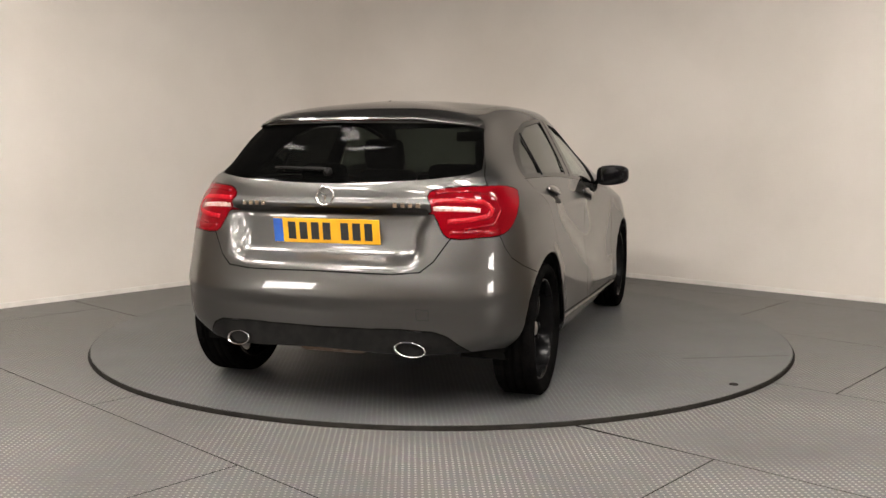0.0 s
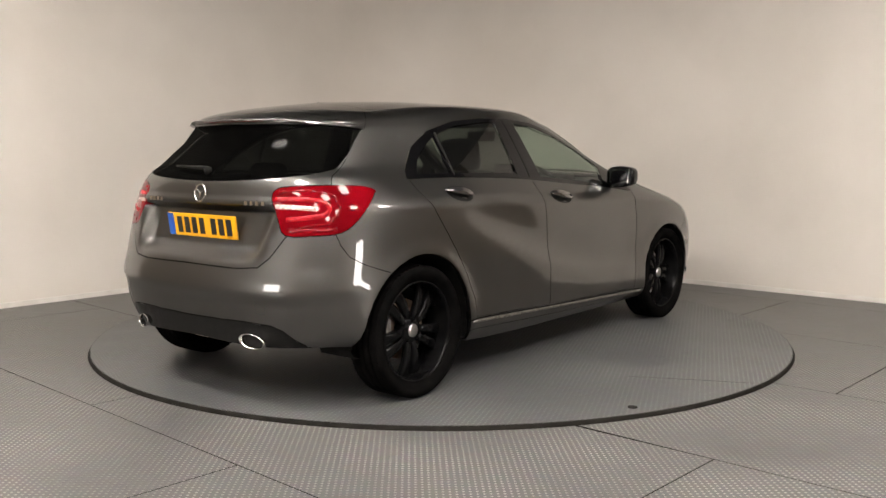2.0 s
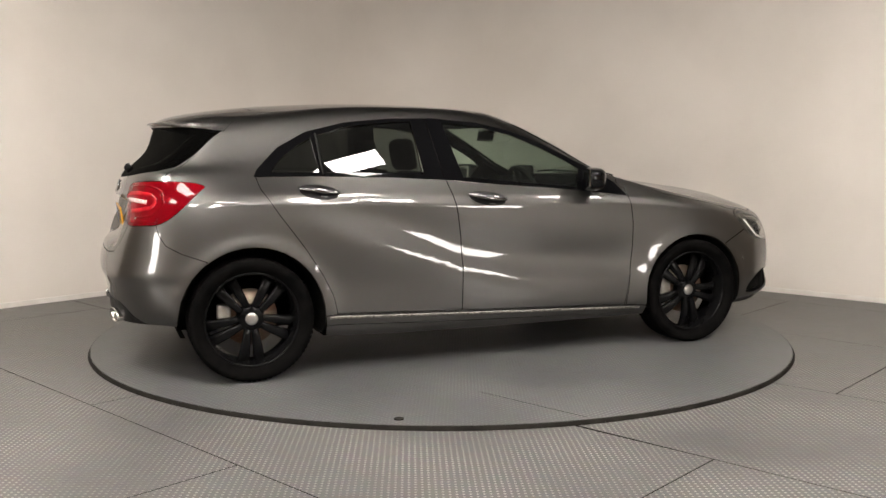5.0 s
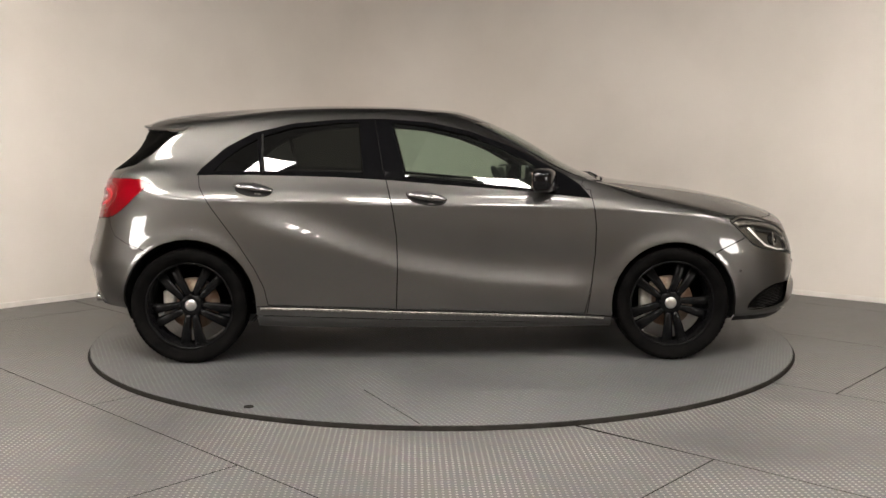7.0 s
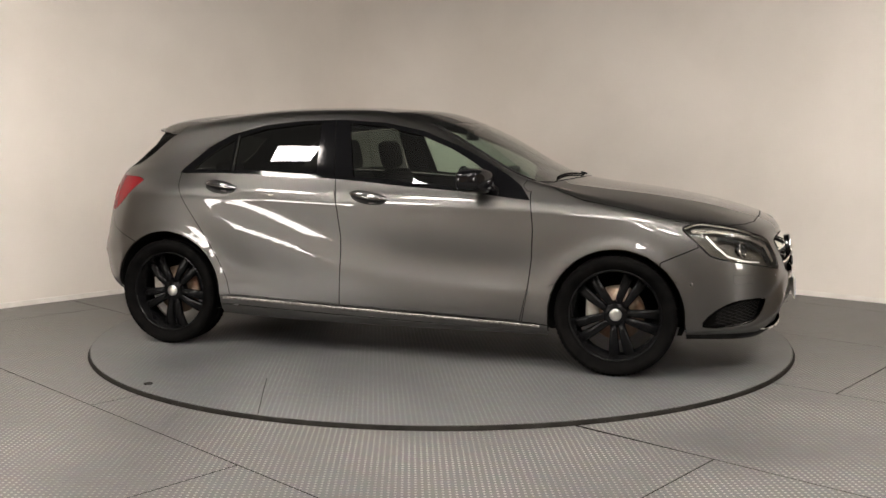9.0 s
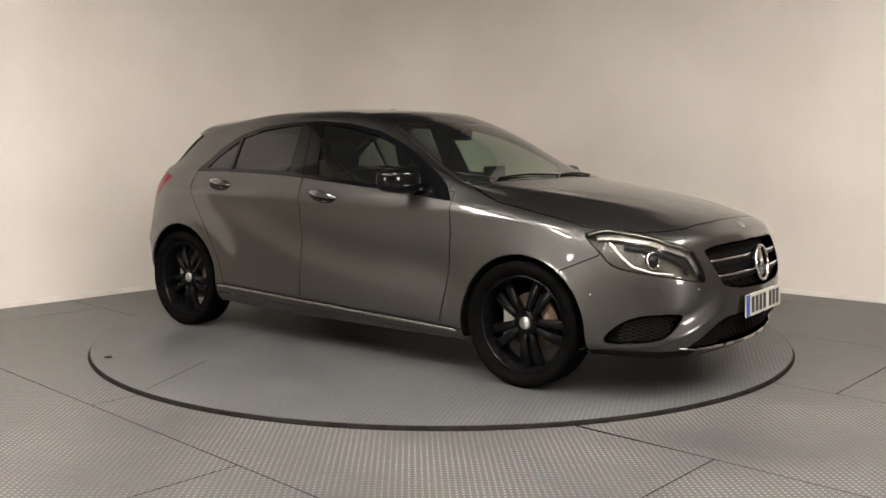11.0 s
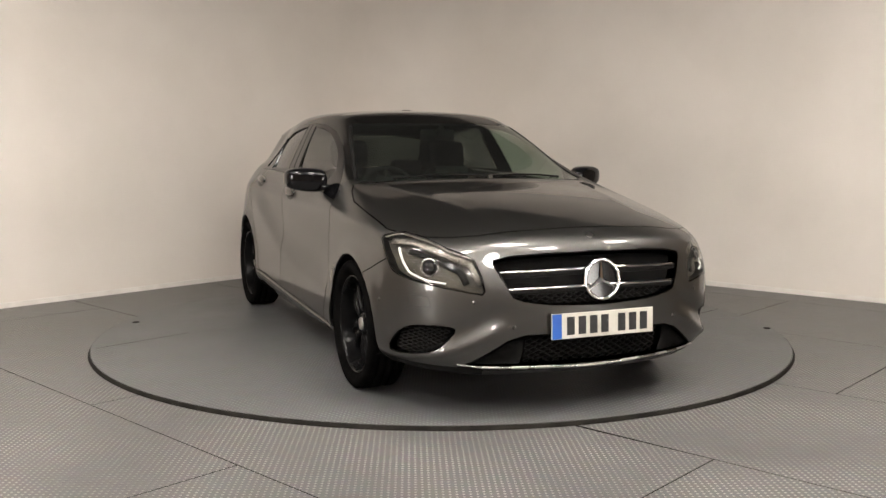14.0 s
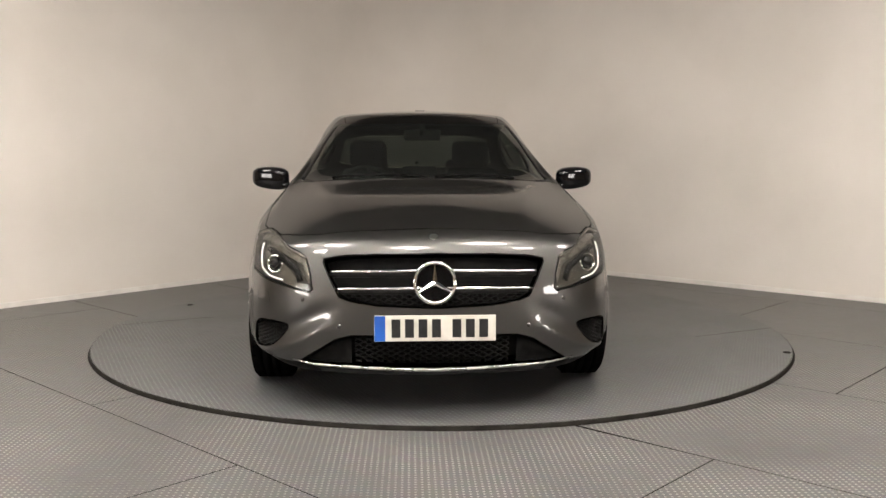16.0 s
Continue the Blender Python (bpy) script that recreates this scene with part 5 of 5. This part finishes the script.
    post2 = [meet(-.272 - .055 * f, 1.030 + .318 * f) for f in np.linspace(0, 1, 9)]
    gap2 = ribbon(post2, .002, .0006, .001)
    if s < 0:
        for b_ in (strip, bar, gap_, gap2):
            flip(b_)
    part("sill_highlight", strip, M_REFL, car, "silvery strip standing in for the highlight along the sill edge")
    part("quarter_bar", bar, M_TRIM, door_r, "dark bar between the rear panes")
    part("pillar_joint", gap_, M_DARK, door_r)
    part("pillar_joint", gap2, M_DARK, door_f)

# ---- black edging of the windscreen ----
for half, s in SIDES:
    row = on_surface([(.262, .545, 1.345), (.44, .603, 1.26), (.70, .668, 1.13), (.885, .700, 1.035)], 24)
    if s < 0:
        row = [(mirrored(p), mirrored(n)) for p, n in row]
    part("windscreen_edging", ribbon(row, .011, .0008, .003), M_TRIM, car, "black rubber edging of the windscreen")

# ---- cabin ----
def seat(x, y, back=0.62, wide=.50):
    base = new("front_seat")
    base.parent = car
    part("cushion", boxed(x - .02, y - wide / 2, .36, x + .48, y + wide / 2, .50, bevel=.05), M_SEAT, base)
    bm = boxed(-.07, -wide / 2, 0, .07, wide / 2, back, bevel=.055)
    for v in bm.verts:
        f = v.co.z / back
        v.co.y *= 1 - .28 * max(f - .55, 0) / .45
    bmesh.ops.transform(bm, matrix=pose(x + .02, y, .46, 0, -17, 0), verts=bm.verts[:])
    part("backrest", bm, M_SEAT, base)
    bm = boxed(-.05, -.13, 0, .05, .13, .19, bevel=.045)
    bmesh.ops.transform(bm, matrix=pose(x - .165, y, 1.06, 0, -12, 0), verts=bm.verts[:])
    part("headrest", bm, M_SEAT, base)
    return base


seat(-.18, -.36)
seat(-.18, .36)
bench = new("rear_bench")
bench.parent = car
part("cushion", boxed(-.98, -.64, .36, -.50, .64, .52, bevel=.05), M_SEAT, bench)
bm = boxed(-.07, -.62, 0, .07, .62, .54, bevel=.05)
bmesh.ops.transform(bm, matrix=pose(-1.0, 0, .47, 0, -20, 0), verts=bm.verts[:])
part("backrest", bm, M_SEAT, bench)
for y in (-.36, .36):
    bm = boxed(-.045, -.13, 0, .045, .13, .12, bevel=.04)
    bmesh.ops.transform(bm, matrix=pose(-1.19, y, .99, 0, -12, 0), verts=bm.verts[:])
    part("headrest", bm, M_SEAT, bench)
part("cabin_floor", boxed(-1.45, -.66, .26, 1.05, .66, .30), M_DARK, car, smooth=False)
bm = boxed(-1.84, -.58, .93, -1.15, .58, .955, bevel=.01)
part("parcel_shelf", bm, M_DASH, car)
# dashboard
bm = bmesh.new()
prof = [(1.02, .93), (1.00, .985), (.86, 1.000), (.70, .985), (.60, .955), (.555, .90), (.56, .78), (.62, .60), (.75, .45), (1.02, .45)]
a = [bm.verts.new((x, -.68, z)) for x, z in prof]
b = [bm.verts.new((x, .68, z)) for x, z in prof]
for i in range(len(prof)):
    j = (i + 1) % len(prof)
    bm.faces.new((a[i], a[j], b[j], b[i]))
bm.faces.new(a)
bm.faces.new(b[::-1])
bmesh.ops.recalc_face_normals(bm, faces=bm.faces)
dash = part("dashboard", bm, M_DASH, car, "black dashboard")
part("display", boxed(.60, -.13, .985, .625, .08, 1.085, bevel=.006), M_GLOSS, dash, "black display screen", smooth=False)
bm = boxed(.58, -.50, .965, .74, -.22, 1.030, bevel=.025)
part("instrument_hood", bm, M_DASH, dash)
m = pose(.46, -.36, .915, 0, 62, 0)
bm = bmesh.new()
tube(bm, [m @ Vector((.178 * math.cos(a), .178 * math.sin(a), 0)) for a in np.linspace(0, 2 * math.pi, 40)[:-1]], .0155, 8, closed=True)
wheel_ = part("steering_wheel", bm, M_DASH, car, "black steering wheel")
bm = bmesh.new()
for a in (0, 180, 90):
    tube(bm, [m @ Vector((0, 0, -.02)), m @ Vector((.17 * math.cos(radians(a + 90)), .17 * math.sin(radians(a + 90)), 0))], .018, 6)
bmesh.ops.create_uvsphere(bm, u_segments=16, v_segments=10, radius=.055, matrix=m @ Matrix.Translation((0, 0, -.02)))
part("wheel_spokes", bm, M_DASH, wheel_)
bm = boxed(-.012, -.115, -.035, .012, .115, .035, bevel=.012)
bmesh.ops.transform(bm, matrix=pose(.335, 0, 1.275, 0, 10, 0), verts=bm.verts[:])
mirror_in = part("inner_mirror", bm, M_TRIM, car, "black rear-view mirror")
bm = bmesh.new()
tube(bm, [(.345, 0, 1.285), (.40, 0, 1.318)], .018, 8)
part("mirror_stem", bm, M_TRIM, mirror_in)
# front wipers at rest
for y0, y1 in ((-.52, .02), (.05, .50)):
    pts = []
    for f in np.linspace(0, 1, 9):
        y = y0 + (y1 - y0) * f
        x = 1.035 - .22 * abs(y) ** 2 - .035 * math.sin(math.pi * f)
        co, _, _, _ = TREE.ray_cast(Vector((x, max(abs(y), 1e-3), 2)), Vector((0, 0, -1)))
        pts.append((x, y, co.z + .007))
    part("wiper", tube(bmesh.new(), pts, .006, 6), M_DARK, car, "black windscreen wiper")

# ---- marks on the turntable ----
for x, y in ((-.955, -1.885), (.88, 1.985)):
    bm = bmesh.new()
    bmesh.ops.create_cone(bm, cap_ends=True, segments=16, radius1=.024, radius2=.022, depth=.006, matrix=Matrix.Translation((x, y, .001)))
    part("bolt_head", bm, M_GAP, turntable, "dark round bolt head", smooth=False)
for (x0, y0), (x1, y1) in (((-.44, -1.60), (-.17, -2.17)), ((.40, 1.60), (.15, 2.18))):
    d = Vector((x1 - x0, y1 - y0))
    bm = bmesh.new()
    bmesh.ops.create_cube(bm, size=1.0, matrix=Matrix.Translation(((x0 + x1) / 2, (y0 + y1) / 2, -.0005)) @ Matrix.Rotation(math.atan2(d.y, d.x), 4, "Z") @ Matrix.Diagonal((d.length, .004, .002, 1)))
    part("plate_joint", bm, M_GAP, turntable, "dark joint between deck plates", smooth=False)
bm = bmesh.new()
rings = [[bm.verts.new((r * math.cos(2 * math.pi * i / 160), r * math.sin(2 * math.pi * i / 160), z)) for i in range(160)] for r, z in ((TABLE_R - .004, .0006), (TABLE_R + .001, -.001), (TABLE_R + .003, -.004), (TABLE_R + .003, FLOOR - .006))]
for a, b in zip(rings, rings[1:]):
    for i in range(160):
        bm.faces.new((a[i], a[(i + 1) % 160], b[(i + 1) % 160], b[i]))
bmesh.ops.recalc_face_normals(bm, faces=bm.faces)
part("edge", bm, M_GAP, turntable, "dark worn metal edge")


def motions():
    rows, table = [], []
    for k in range(33):
        t = k * 0.5
        turn = pose(0, 0, 0, 0, 0, turned(t))
        table.append((t, turn))
        rows.append((t, turn @ pose(CAR_X, CAR_Y, 0)))
    walk(turntable, table)
    walk(car, rows)


motions()
